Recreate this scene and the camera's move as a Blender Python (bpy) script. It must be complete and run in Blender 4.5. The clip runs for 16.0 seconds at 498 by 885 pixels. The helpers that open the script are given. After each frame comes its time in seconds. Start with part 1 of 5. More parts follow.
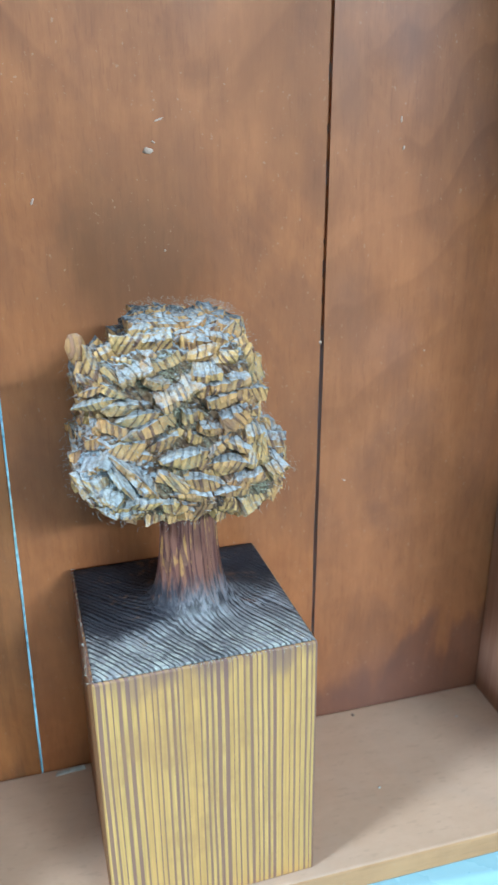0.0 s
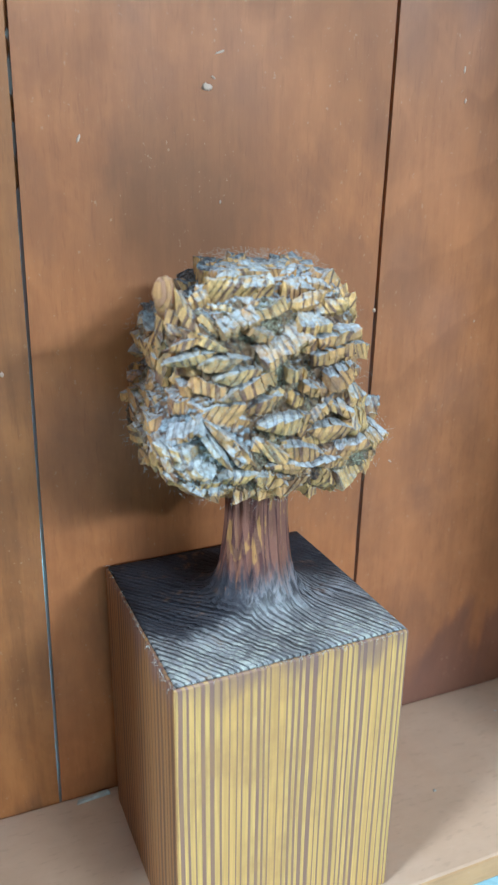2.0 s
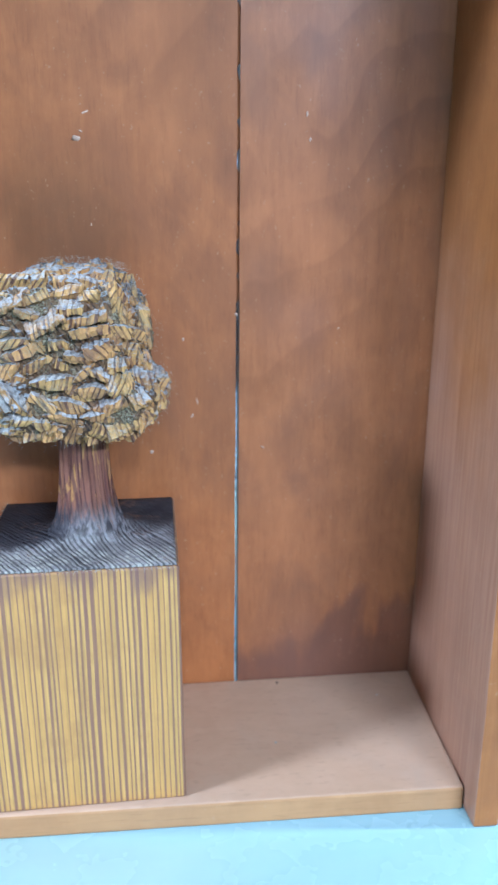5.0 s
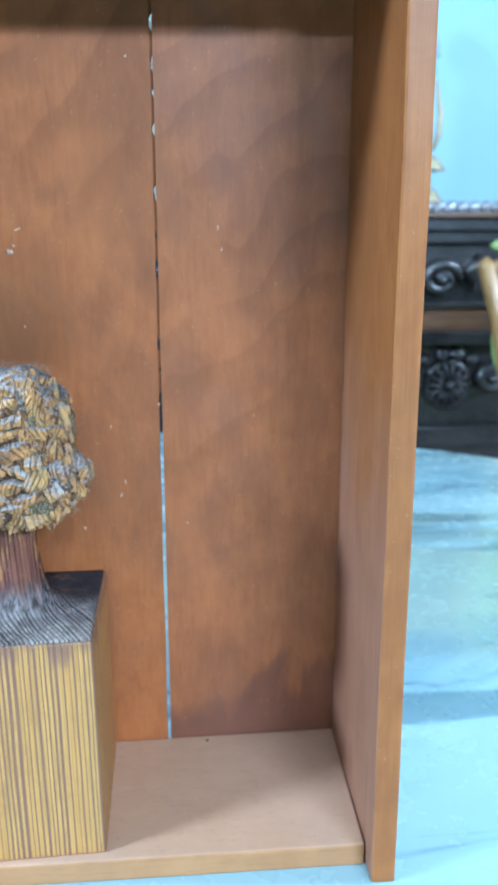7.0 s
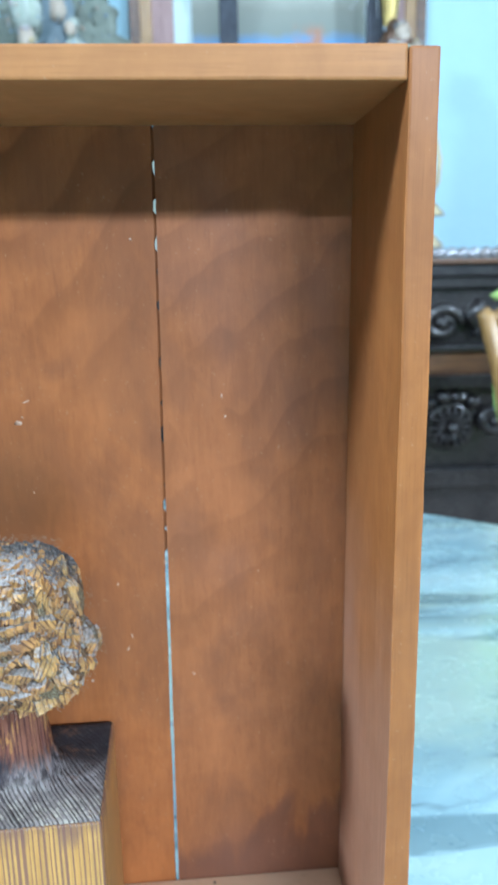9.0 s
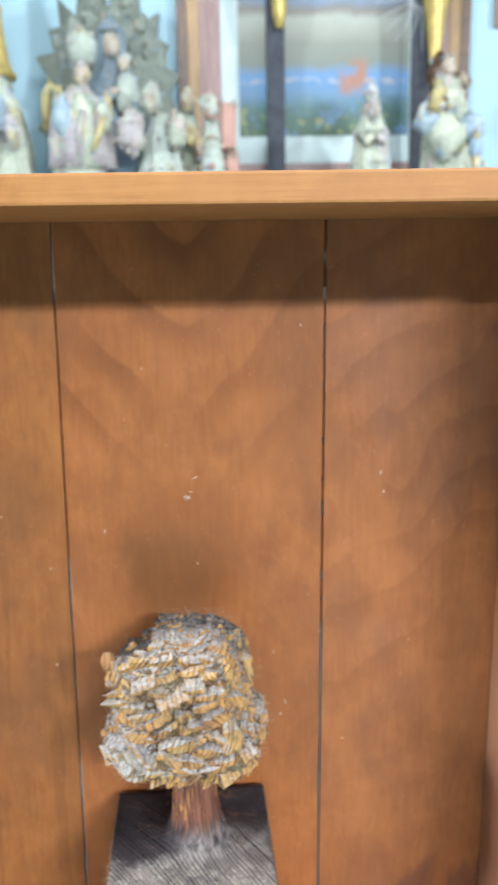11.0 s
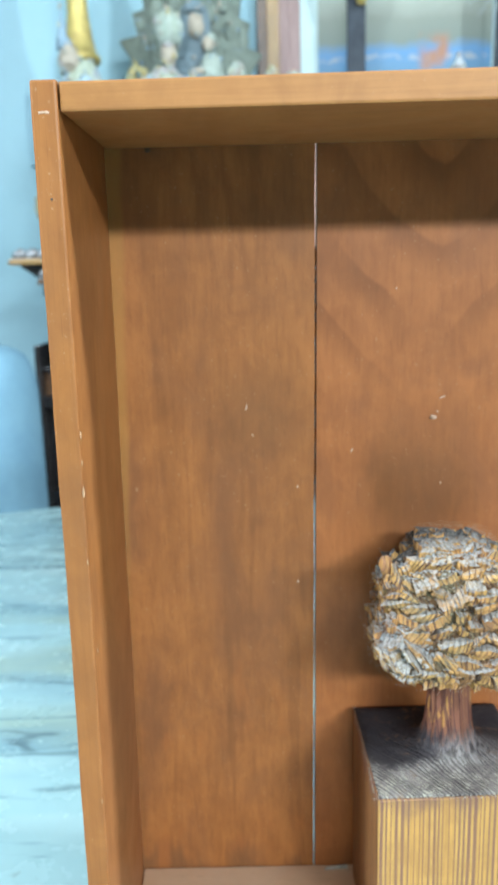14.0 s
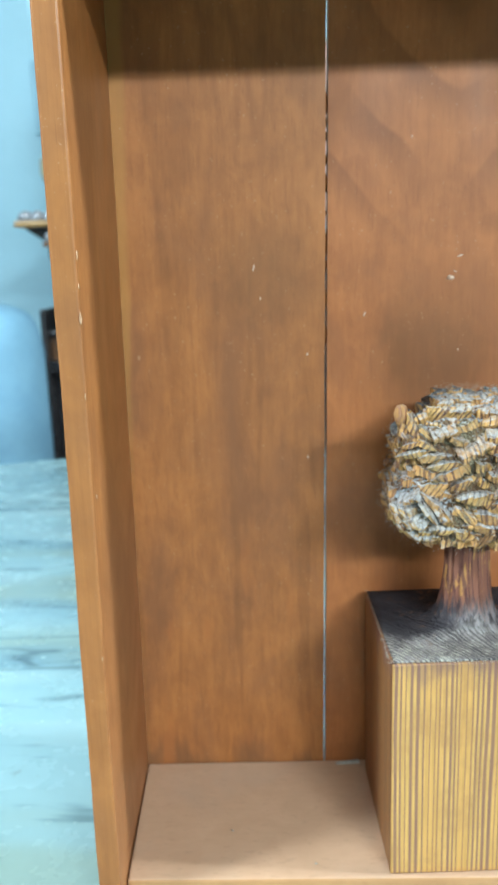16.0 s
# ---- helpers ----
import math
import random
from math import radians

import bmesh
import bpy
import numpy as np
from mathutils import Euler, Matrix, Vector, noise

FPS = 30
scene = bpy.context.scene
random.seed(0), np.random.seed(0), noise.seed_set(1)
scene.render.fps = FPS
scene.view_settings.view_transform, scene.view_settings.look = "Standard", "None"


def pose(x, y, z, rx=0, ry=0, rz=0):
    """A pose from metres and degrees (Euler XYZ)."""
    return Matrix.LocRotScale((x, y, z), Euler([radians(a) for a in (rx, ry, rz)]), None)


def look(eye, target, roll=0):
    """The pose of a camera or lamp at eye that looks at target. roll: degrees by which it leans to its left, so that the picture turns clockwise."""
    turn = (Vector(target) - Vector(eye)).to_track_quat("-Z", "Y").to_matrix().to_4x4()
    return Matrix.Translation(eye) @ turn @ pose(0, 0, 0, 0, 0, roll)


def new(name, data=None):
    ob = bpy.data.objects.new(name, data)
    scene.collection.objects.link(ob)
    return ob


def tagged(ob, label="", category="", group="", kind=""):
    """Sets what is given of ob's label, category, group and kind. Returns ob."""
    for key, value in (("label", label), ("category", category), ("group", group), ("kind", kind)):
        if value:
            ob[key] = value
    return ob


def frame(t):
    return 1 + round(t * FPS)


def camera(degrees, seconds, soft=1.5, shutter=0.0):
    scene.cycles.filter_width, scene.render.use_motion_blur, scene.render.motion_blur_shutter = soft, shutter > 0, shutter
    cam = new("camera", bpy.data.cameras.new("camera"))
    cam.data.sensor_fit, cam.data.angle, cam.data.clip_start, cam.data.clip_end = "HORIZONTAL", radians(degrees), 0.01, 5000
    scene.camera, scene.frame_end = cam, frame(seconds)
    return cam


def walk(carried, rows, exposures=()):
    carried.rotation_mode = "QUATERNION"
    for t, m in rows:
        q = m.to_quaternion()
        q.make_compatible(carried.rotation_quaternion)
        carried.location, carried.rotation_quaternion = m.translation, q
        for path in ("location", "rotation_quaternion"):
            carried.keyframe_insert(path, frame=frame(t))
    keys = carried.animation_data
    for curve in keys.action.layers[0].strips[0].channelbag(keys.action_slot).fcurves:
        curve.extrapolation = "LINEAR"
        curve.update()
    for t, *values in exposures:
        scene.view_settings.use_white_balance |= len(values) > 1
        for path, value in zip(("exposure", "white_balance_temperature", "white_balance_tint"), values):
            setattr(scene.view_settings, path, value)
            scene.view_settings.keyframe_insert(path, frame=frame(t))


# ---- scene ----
cam = camera(35.84, 16.0, soft=2.2, shutter=0.5)
cam.data.dof.use_dof, cam.data.dof.focus_distance, cam.data.dof.aperture_fstop = True, 0.30, 22.0
PATH = [
    (0, (0.02121, 0.05081, 1.07634), (0.5056, 1.8600, 0.3747), -0.74),
    (0.5, (-0.00905, 0.06483, 1.07713), (0.6017, 1.8407, 0.3892), 0.00),
    (1, (-0.03038, 0.08080, 1.06636), (0.6576, 1.8299, 0.3828), 0.58),
    (1.5, (-0.03682, 0.09314, 1.05566), (0.6944, 1.8304, 0.3869), 0.90),
    (2, (-0.03322, 0.09669, 1.04867), (0.6878, 1.8400, 0.3845), 0.76),
    (2.5, (-0.02922, 0.10146, 1.03753), (0.6272, 1.8644, 0.3584), 0.52),
    (3, (-0.01121, 0.08620, 1.03105), (0.4901, 1.8983, 0.3491), -0.38),
    (3.5, (0.02549, 0.05468, 1.03982), (0.4252, 1.9008, 0.3826), -0.47),
    (4, (0.06423, 0.02112, 1.04859), (0.3512, 1.9008, 0.4284), -0.58),
    (4.5, (0.10041, -0.00356, 1.04625), (0.3080, 1.8989, 0.4654), -0.45),
    (5, (0.12002, -0.01793, 1.03952), (0.2880, 1.8956, 0.4826), -0.17),
    (5.2, (0.12713, -0.02177, 1.03940), (0.2832, 1.8947, 0.4892), -0.10),
    (7.3, (0.17534, -0.05374, 1.08996), (0.3029, 1.8859, 0.6193), -0.90),
    (7.5, (0.17748, -0.05452, 1.09804), (0.2895, 1.8882, 0.6363), -0.92),
    (8, (0.17751, -0.05011, 1.11978), (0.3023, 1.8918, 0.6579), -1.09),
    (8.2, (0.17928, -0.04531, 1.12855), (0.3099, 1.8951, 0.6619), -1.24),
    (10.3, (0.12508, -0.03524, 1.20062), (0.2413, 1.9205, 0.7988), -0.71),
    (10.5, (0.11415, -0.03133, 1.20299), (0.2166, 1.9206, 0.7794), -0.82),
    (11, (0.09061, -0.04465, 1.20083), (0.1695, 1.9125, 0.7969), -1.12),
    (11.5, (0.05945, -0.05061, 1.19822), (0.1083, 1.9062, 0.7877), -1.59),
    (12, (0.03638, -0.05681, 1.19921), (0.0701, 1.8997, 0.7856), -1.72),
    (12.5, (0.00909, -0.05964, 1.19721), (0.0189, 1.8955, 0.7761), -1.94),
    (13, (-0.01199, -0.06236, 1.19645), (-0.0257, 1.8925, 0.7740), -1.75),
    (13.5, (-0.02890, -0.06251, 1.18691), (-0.0596, 1.8920, 0.7640), -1.75),
    (14, (-0.03120, -0.06279, 1.16404), (-0.0696, 1.8918, 0.7419), -1.67),
    (14.5, (-0.02880, -0.06000, 1.14885), (-0.0713, 1.8939, 0.7241), -1.71),
    (15, (-0.03114, -0.06032, 1.13054), (-0.0776, 1.8932, 0.7044), -1.73),
    (15.5, (-0.03225, -0.05884, 1.10234), (-0.0819, 1.8932, 0.6698), -1.78),
    (16, (-0.03319, -0.05737, 1.08839), (-0.0930, 1.8910, 0.6410), -1.88),
]
EXPOSURES = [(0, 0.12, 5180, 9), (2, 0.14, 5270, 10), (3, 0.03, 5330, 10), (3.5, 0.0, 5380, 11), (4, 0.07, 5330, 14), (5, 0.1, 5180, 21), (7.5, 0.12, 5200, 16), (8.2, 0.11, 5250, 16), (10.5, 0.22, 6950, 28), (12, 0.25, 6850, 23), (13.5, 0.17, 6600, 18), (16, 0.17, 6280, 13)]
walk(cam, [(t, look(eye, target, roll)) for t, eye, target, roll in PATH], EXPOSURES)


# ---- world, lamps and exposure ----
world = bpy.data.worlds.new("world")
world.use_nodes = True
world.node_tree.nodes["Background"].inputs[0].default_value = (0.75, 0.9, 1.0, 1)
world.node_tree.nodes["Background"].inputs[1].default_value = 0.04
scene.world = world
COOL = (0.76, 0.95, 1.0)


def lamp(name, eye, target, wide, high, watts):
    data = bpy.data.lights.new(name, "AREA")
    data.shape, data.size, data.size_y, data.energy, data.color = "RECTANGLE", wide, high, watts, COOL
    ob = new(name, data)
    ob.matrix_world = look(eye, target)
    return ob


LAMPS = [
    ((1.65, -3.0, 2.51), (0.1, 0.4, 1.1), 1.3, 0.06, 146),
    ((0.3, -2.8, 2.47), (0.1, 0.4, 1.1), 0.8, 0.06, 36),
    ((-2.2, -0.5, 2.6), (0.1, 0.3, 1.0), 0.45, 0.3, 98),
    ((3.3, 0.05, 2.4), (0.0, 0.3, 1.0), 0.14, 0.14, 150),
    # added fill, to brighten the wall, marble and statues behind the box
    ((-0.1, 0.95, 2.8), (-0.1, 2.5, 1.4), 1.4, 0.3, 9.5),
]
for eye, target, wide, high, watts in LAMPS:
    lamp("tube_light", eye, target, wide, high, watts)


# ---- materials ----
class Nodes:
    """A short way to write node trees."""

    def __init__(self, name):
        self.mat = bpy.data.materials.new(name)
        self.mat.use_nodes = True
        self.tree = self.mat.node_tree
        self.bsdf = self.tree.nodes["Principled BSDF"]
        self.geo = self.add("ShaderNodeNewGeometry")
        self.pos = self.geo.outputs["Position"]

    def add(self, kind):
        return self.tree.nodes.new(kind)

    def put(self, value, socket):
        if isinstance(value, bpy.types.NodeSocket):
            self.tree.links.new(value, socket)
        elif isinstance(value, (tuple, list)) and len(value) == 3 and socket.type == "RGBA":
            socket.default_value = (*value, 1)
        else:
            socket.default_value = value

    def math(self, op, a, b=0.0, c=0.0):
        n = self.add("ShaderNodeMath")
        n.operation = op
        for value, socket in zip((a, b, c), n.inputs):
            self.put(value, socket)
        return n.outputs[0]

    def vec(self, op, a, b=(0, 0, 0)):
        n = self.add("ShaderNodeVectorMath")
        n.operation = op
        self.put(a, n.inputs[0])
        self.put(b, n.inputs[1])
        return n.outputs["Value"] if op in ("LENGTH", "DISTANCE", "DOT_PRODUCT") else n.outputs[0]

    def noise(self, where, scale=1.0, detail=3.0, rough=0.55, warp=0.0):
        n = self.add("ShaderNodeTexNoise")
        self.put(where, n.inputs["Vector"])
        for key, value in (("Scale", scale), ("Detail", detail), ("Roughness", rough), ("Distortion", warp)):
            n.inputs[key].default_value = value
        return n.outputs[0]

    def cells(self, where, scale):
        n = self.add("ShaderNodeTexVoronoi")
        self.put(where, n.inputs["Vector"])
        n.inputs["Scale"].default_value = scale
        return n.outputs["Distance"], n.outputs["Color"]

    def step(self, value, low, high, a=0.0, b=1.0):
        n = self.add("ShaderNodeMapRange")
        n.interpolation_type = "SMOOTHSTEP"
        for v, socket in zip((value, low, high, a, b), n.inputs):
            self.put(v, socket)
        return n.outputs[0]

    def mix(self, factor, a, b, blend="MIX"):
        n = self.add("ShaderNodeMix")
        n.data_type, n.blend_type = "RGBA", blend
        self.put(factor, n.inputs[0])
        self.put(a, n.inputs[6])
        self.put(b, n.inputs[7])
        return n.outputs[2]

    def ramp(self, value, stops):
        n = self.add("ShaderNodeValToRGB")
        self.put(value, n.inputs[0])
        marks = n.color_ramp.elements
        while len(marks) < len(stops):
            marks.new(0.5)
        for mark, (at, colour) in zip(marks, stops):
            mark.position, mark.color = at, (*colour, 1)
        return n.outputs[0]

    def split(self, vector):
        n = self.add("ShaderNodeSeparateXYZ")
        self.put(vector, n.inputs[0])
        return n.outputs

    def own(self):
        """Position shifted by a chance amount for each object."""
        info = self.add("ShaderNodeObjectInfo")
        shift = self.vec("MULTIPLY", self.pos, (1, 1, 1))
        join = self.add("ShaderNodeCombineXYZ")
        self.put(self.math("MULTIPLY", info.outputs["Random"], 7.3), join.inputs[0])
        self.put(self.math("MULTIPLY", info.outputs["Random"], 3.1), join.inputs[2])
        return self.vec("ADD", shift, join.outputs[0]), info.outputs["Random"]

    def done(self, colour, rough, bump=None, strength=0.3, depth=0.001, metal=0.0, coat=0.0, shine=0.5):
        self.bsdf.inputs["Specular IOR Level"].default_value = shine
        self.put(colour, self.bsdf.inputs["Base Color"])
        self.put(rough, self.bsdf.inputs["Roughness"])
        self.put(metal, self.bsdf.inputs["Metallic"])
        self.bsdf.inputs["Coat Weight"].default_value = coat
        self.bsdf.inputs["Coat Roughness"].default_value = 0.3
        if bump is not None:
            n = self.add("ShaderNodeBump")
            n.inputs["Strength"].default_value, n.inputs["Distance"].default_value = strength, depth
            self.put(bump, n.inputs["Height"])
            self.tree.links.new(n.outputs[0], self.bsdf.inputs["Normal"])
        return self.mat


def worn(name, light, dark, scale, rough=0.6, strength=0.3, metal=0.0, stretch=(1, 1, 1), coat=0.0, depth=0.001):
    """A surface mottled at two scales, with a fine relief."""
    n = Nodes(name)
    where, _ = n.own()
    where = n.vec("MULTIPLY", where, stretch)
    big = n.noise(where, scale, 4)
    fine = n.noise(where, scale * 9, 3)
    blend = n.math("ADD", n.math("MULTIPLY", big, 0.7), n.math("MULTIPLY", fine, 0.3))
    colour = n.mix(n.step(blend, 0.32, 0.68), dark, light)
    return n.done(colour, n.step(fine, 0.2, 0.8, rough - 0.08, rough + 0.08), fine, strength, depth, metal, coat)


def robe_paint(name, light, dark, patches, share=0.65):
    """Hand-painted plaster: a worn ground with soft patches of other colours."""
    n = Nodes(name)
    wave = n.noise(n.pos, 30.0, 2, 0.5)
    bend = n.add("ShaderNodeCombineXYZ")
    n.put(n.math("MULTIPLY", wave, 0.03), bend.inputs[0])
    n.put(n.math("MULTIPLY", wave, -0.03), bend.inputs[2])
    near, tint = n.cells(n.vec("MULTIPLY", n.vec("ADD", n.pos, bend.outputs[0]), (1, 0.5, 0.55)), 33.0)
    pick, chance, _ = n.split(tint)
    fine = n.noise(n.pos, 60.0, 3, 0.6)
    colour = n.mix(n.step(fine, 0.35, 0.65), dark, light)
    hue = n.ramp(pick, [((k + 0.5) / len(patches), c) for k, c in enumerate(patches)])
    colour = n.mix(n.math("MULTIPLY", n.step(chance, 0.4, 0.5, 0.0, share), n.step(near, 0.62, 0.4)), colour, hue)
    return n.done(colour, 0.75, fine, 0.3, 0.001)


def stained_wood(name, light, dark, stain, fibre, rough=0.42, flecks=0.5, coat=0.15, clouds=0.6, rare=0.8, shine=0.25, dusty=0.0):
    """Varnished board: fine fibres, cloudy stain, a few pale flecks. fibre: stretch along the grain; dusty: pinkish dust low on its broad faces, 0 to 1."""
    n = Nodes(name)
    colour, where, fine, cloud, small = grain(n, light, dark, stain, fibre, clouds)
    if dusty:
        settled = n.math("MULTIPLY_ADD", cloud, -0.16, n.math("MULTIPLY_ADD", small, -0.06, n.split(n.pos)[2]))
        broad = n.step(n.math("ABSOLUTE", n.split(n.geo.outputs["Normal"])[0]), 0.5, 0.8)
        colour = n.mix(n.math("MULTIPLY", broad, n.step(settled, 0.92, 0.78, 0.0, dusty)), colour, n.mix(n.step(fine, 0.35, 0.65), (0.3, 0.165, 0.12), (0.38, 0.225, 0.17)))
    return varnish(n, colour, where, fine, cloud, small, dark, rough, flecks, coat, rare, shine)


def grain(n, light, dark, stain, fibre, clouds, spread=(1.25, 1, 0.8)):
    """Colour, place, and the noises of the fibres and the clouds of stain."""
    where, _ = n.own()
    along = n.vec("MULTIPLY", where, fibre)
    fine = n.noise(along, 1.0, 4, 0.65)
    pore = n.noise(n.vec("MULTIPLY", along, (2.6, 2.6, 2.6)), 1.0, 2, 0.5)
    cloud = n.noise(n.vec("MULTIPLY", where, spread), 9.0, 5, 0.62, 0.7)
    small = n.noise(n.vec("MULTIPLY", where, (1, 1, 0.7)), 46.0, 4, 0.65, 0.5)
    tone = n.math("ADD", n.math("MULTIPLY", fine, 0.4), n.math("MULTIPLY", small, 0.6))
    colour = n.mix(n.step(tone, 0.3, 0.7), dark, light)
    colour = n.mix(n.step(cloud, 0.44, 0.7, 0.0, clouds), colour, stain)
    colour = n.mix(n.step(pore, 0.58, 0.72, 0.0, 0.2), colour, tuple(c * 0.55 for c in dark))
    return colour, where, fine, cloud, small


def varnish(n, colour, where, fine, cloud, small, dark, rough, flecks, coat, rare, shine):
    """Pale flecks and dust over the colour, and a satin coat."""
    near, tint = n.cells(n.vec("MULTIPLY", where, (1, 1, 0.6)), 62.0)
    chance = n.split(tint)[0]
    speck = n.noise(where, 420.0, 2)
    spot = n.math("MULTIPLY", n.step(n.math("ADD", near, n.math("MULTIPLY", speck, 0.12)), 0.075, 0.12, 1.0, 0.0), n.step(chance, rare, rare + 0.06, 0.0, flecks))
    colour = n.mix(spot, colour, (0.45, 0.27, 0.16))
    dust = n.noise(where, 480.0, 2)
    colour = n.mix(n.math("MULTIPLY", n.step(dust, 0.66, 0.74), n.step(small, 0.4, 0.6, 0.0, 0.4)), colour, (0.44, 0.26, 0.15))
    return n.done(colour, n.step(cloud, 0.3, 0.7, rough - 0.06, rough + 0.1), n.math("ADD", fine, n.math("MULTIPLY", spot, 1.5)), 0.14, 0.0005, 0.0, coat, shine)


def plank_wood(name, light, dark, stain, figure):
    """A back plank. figure: "vee" (pointed bands high up), "wavy" (slanting dark waves) or "straight" (upright streaks)."""
    n = Nodes(name)
    colour, where, fine, cloud, small = grain(n, light, dark, stain, (300, 300, 40), 0.6, (1.8, 1, 0.9))
    x, _, z = n.split(n.pos)
    shade = tuple(c * 0.62 for c in dark)
    soft = n.noise(n.vec("MULTIPLY", where, (22, 22, 13)), 1.0, 3, 0.55, 0.5)
    colour = n.mix(n.step(soft, 0.5, 0.68, 0.0, 0.42), colour, tuple(0.75 * a + 0.25 * b for a, b in zip(stain, light)))
    colour = n.mix(n.step(soft, 0.46, 0.3, 0.0, 0.3), colour, (light[0] * 1.12, light[1] * 1.12, light[2] * 1.1))
    waver = n.noise(n.vec("MULTIPLY", where, (16, 16, 9)), 1.0, 2.0, 0.45, 0.3)
    vague = n.noise(n.vec("MULTIPLY", where, (12, 12, 9)), 1.0, 2, 0.5)
    if figure == "vee":
        across = n.math("ABSOLUTE", n.math("SUBTRACT", n.math("MULTIPLY_ADD", z, -0.012, x), 0.060))
        rise = n.math("MULTIPLY_ADD", waver, 0.05, n.math("MULTIPLY_ADD", n.math("POWER", n.math("MULTIPLY", across, 14.0), 1.3), -0.075, z))
        band = n.math("FRACT", n.math("MULTIPLY", rise, 19.0))
        reach = n.step(z, 1.08, 1.17, 0.1, 0.85)
    elif figure == "wavy":
        rise = n.math("MULTIPLY_ADD", waver, 0.085, n.math("MULTIPLY_ADD", x, -0.7, z))
        band = n.math("FRACT", n.math("MULTIPLY", rise, 27.0))
        reach = n.step(z, 0.86, 0.98, 0.2, 0.4)
    else:
        band = n.noise(n.vec("MULTIPLY", where, (75, 75, 7)), 1.0, 3, 0.55, 0.8)
        reach = 0.42
    if figure == "straight":
        band = n.step(band, 0.5, 0.68)
    else:
        band = n.math("MULTIPLY", n.step(band, 0.3, 0.85), n.step(band, 0.86, 0.95, 1.0, 0.0))
    band = n.math("MULTIPLY", n.math("MULTIPLY", band, reach), n.step(vague, 0.36, 0.6, 0.15, 0.9))
    colour = n.mix(band, colour, shade)
    foot = n.noise(n.vec("MULTIPLY", where, (48, 48, 14)), 1.0, 3, 0.55)
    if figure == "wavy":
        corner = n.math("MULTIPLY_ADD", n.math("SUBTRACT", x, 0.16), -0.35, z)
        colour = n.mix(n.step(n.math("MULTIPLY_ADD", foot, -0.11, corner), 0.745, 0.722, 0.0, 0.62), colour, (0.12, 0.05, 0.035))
        colour = n.mix(n.step(vague, 0.5, 0.7, 0.0, 0.35), colour, (0.2, 0.09, 0.06))
    elif figure == "straight":
        colour = n.mix(n.step(n.math("MULTIPLY_ADD", foot, -0.1, z), 0.735, 0.715, 0.0, 0.6), colour, (0.13, 0.055, 0.025))
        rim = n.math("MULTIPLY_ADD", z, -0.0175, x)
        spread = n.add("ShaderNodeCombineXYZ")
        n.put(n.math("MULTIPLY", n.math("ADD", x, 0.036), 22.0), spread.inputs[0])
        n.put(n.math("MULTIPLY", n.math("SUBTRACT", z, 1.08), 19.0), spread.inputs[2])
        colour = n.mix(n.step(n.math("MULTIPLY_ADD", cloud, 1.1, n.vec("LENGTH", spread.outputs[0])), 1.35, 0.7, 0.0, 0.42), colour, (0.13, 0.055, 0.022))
        taper = n.math("MULTIPLY_ADD", n.math("SUBTRACT", 1.2, z), 0.026, n.math("MULTIPLY_ADD", foot, 0.008, rim))
        colour = n.mix(n.math("MULTIPLY", n.step(taper, -0.1235, -0.128), n.step(z, 0.88, 1.05, 0.1, 0.55)), colour, (light[0] * 1.0, light[1] * 1.25, light[2] * 1.1))
        colour = n.mix(n.math("MULTIPLY", n.step(foot, 0.56, 0.7, 0.0, 0.4), n.step(z, 1.02, 0.86)), colour, (light[0] * 1.1, light[1] * 0.95, light[2] * 0.8))
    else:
        # round patch above the crown: stain, with the crown's soft shadow painted in
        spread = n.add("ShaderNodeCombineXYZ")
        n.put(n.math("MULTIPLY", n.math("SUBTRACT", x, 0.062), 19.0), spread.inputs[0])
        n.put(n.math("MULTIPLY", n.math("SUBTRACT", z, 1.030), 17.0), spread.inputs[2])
        stain_and_shade = n.step(n.math("MULTIPLY_ADD", cloud, 0.9, n.vec("LENGTH", spread.outputs[0])), 1.35, 0.7, 0.0, 0.62)
        colour = n.mix(stain_and_shade, colour, (0.13, 0.052, 0.018))
    return varnish(n, colour, where, fine, cloud, small, dark, 0.5, 0.3, 0.04, 0.78, 0.25)


def ring_lines(n, pitch, low, high, heart, waver=0.0015, lean=None):
    """Yearly rings round an upright heart that lies outside the post: 1 in the dark late wood. lean: how far they tip over, as a slope."""
    where = n.vec("MULTIPLY", n.pos, (1, 1, 0))
    if lean is not None:
        tip = n.add("ShaderNodeCombineXYZ")
        n.put(n.math("MULTIPLY", lean, n.math("ADD", n.split(n.pos)[2], -0.98)), tip.inputs[0])
        where = n.vec("ADD", where, tip.outputs[0])
    wave = n.noise(n.vec("MULTIPLY", n.pos, (60, 60, 9)), 1.0, 2, 0.5)
    d = n.vec("DISTANCE", where, heart)
    d = n.math("ADD", d, n.math("MULTIPLY", wave, waver))
    join = n.add("ShaderNodeCombineXYZ")
    n.put(n.math("MULTIPLY", d, 110.0), join.inputs[0])
    uneven = n.noise(join.outputs[0], 1.0, 3, 0.6)
    u = n.math("ADD", n.math("DIVIDE", d, pitch), n.math("MULTIPLY", uneven, 3.0))
    part = n.math("FRACT", u)
    white = n.add("ShaderNodeTexWhiteNoise")
    white.noise_dimensions = "1D"
    n.put(n.math("FLOOR", u), white.inputs["W"])
    edge = n.math("MULTIPLY_ADD", white.outputs[0], 0.36, low)
    line = n.math("MULTIPLY", n.step(part, edge, n.math("ADD", edge, 0.12)), n.step(part, high, 1.0, 1.0, 0.0))
    return line, white.outputs[0]


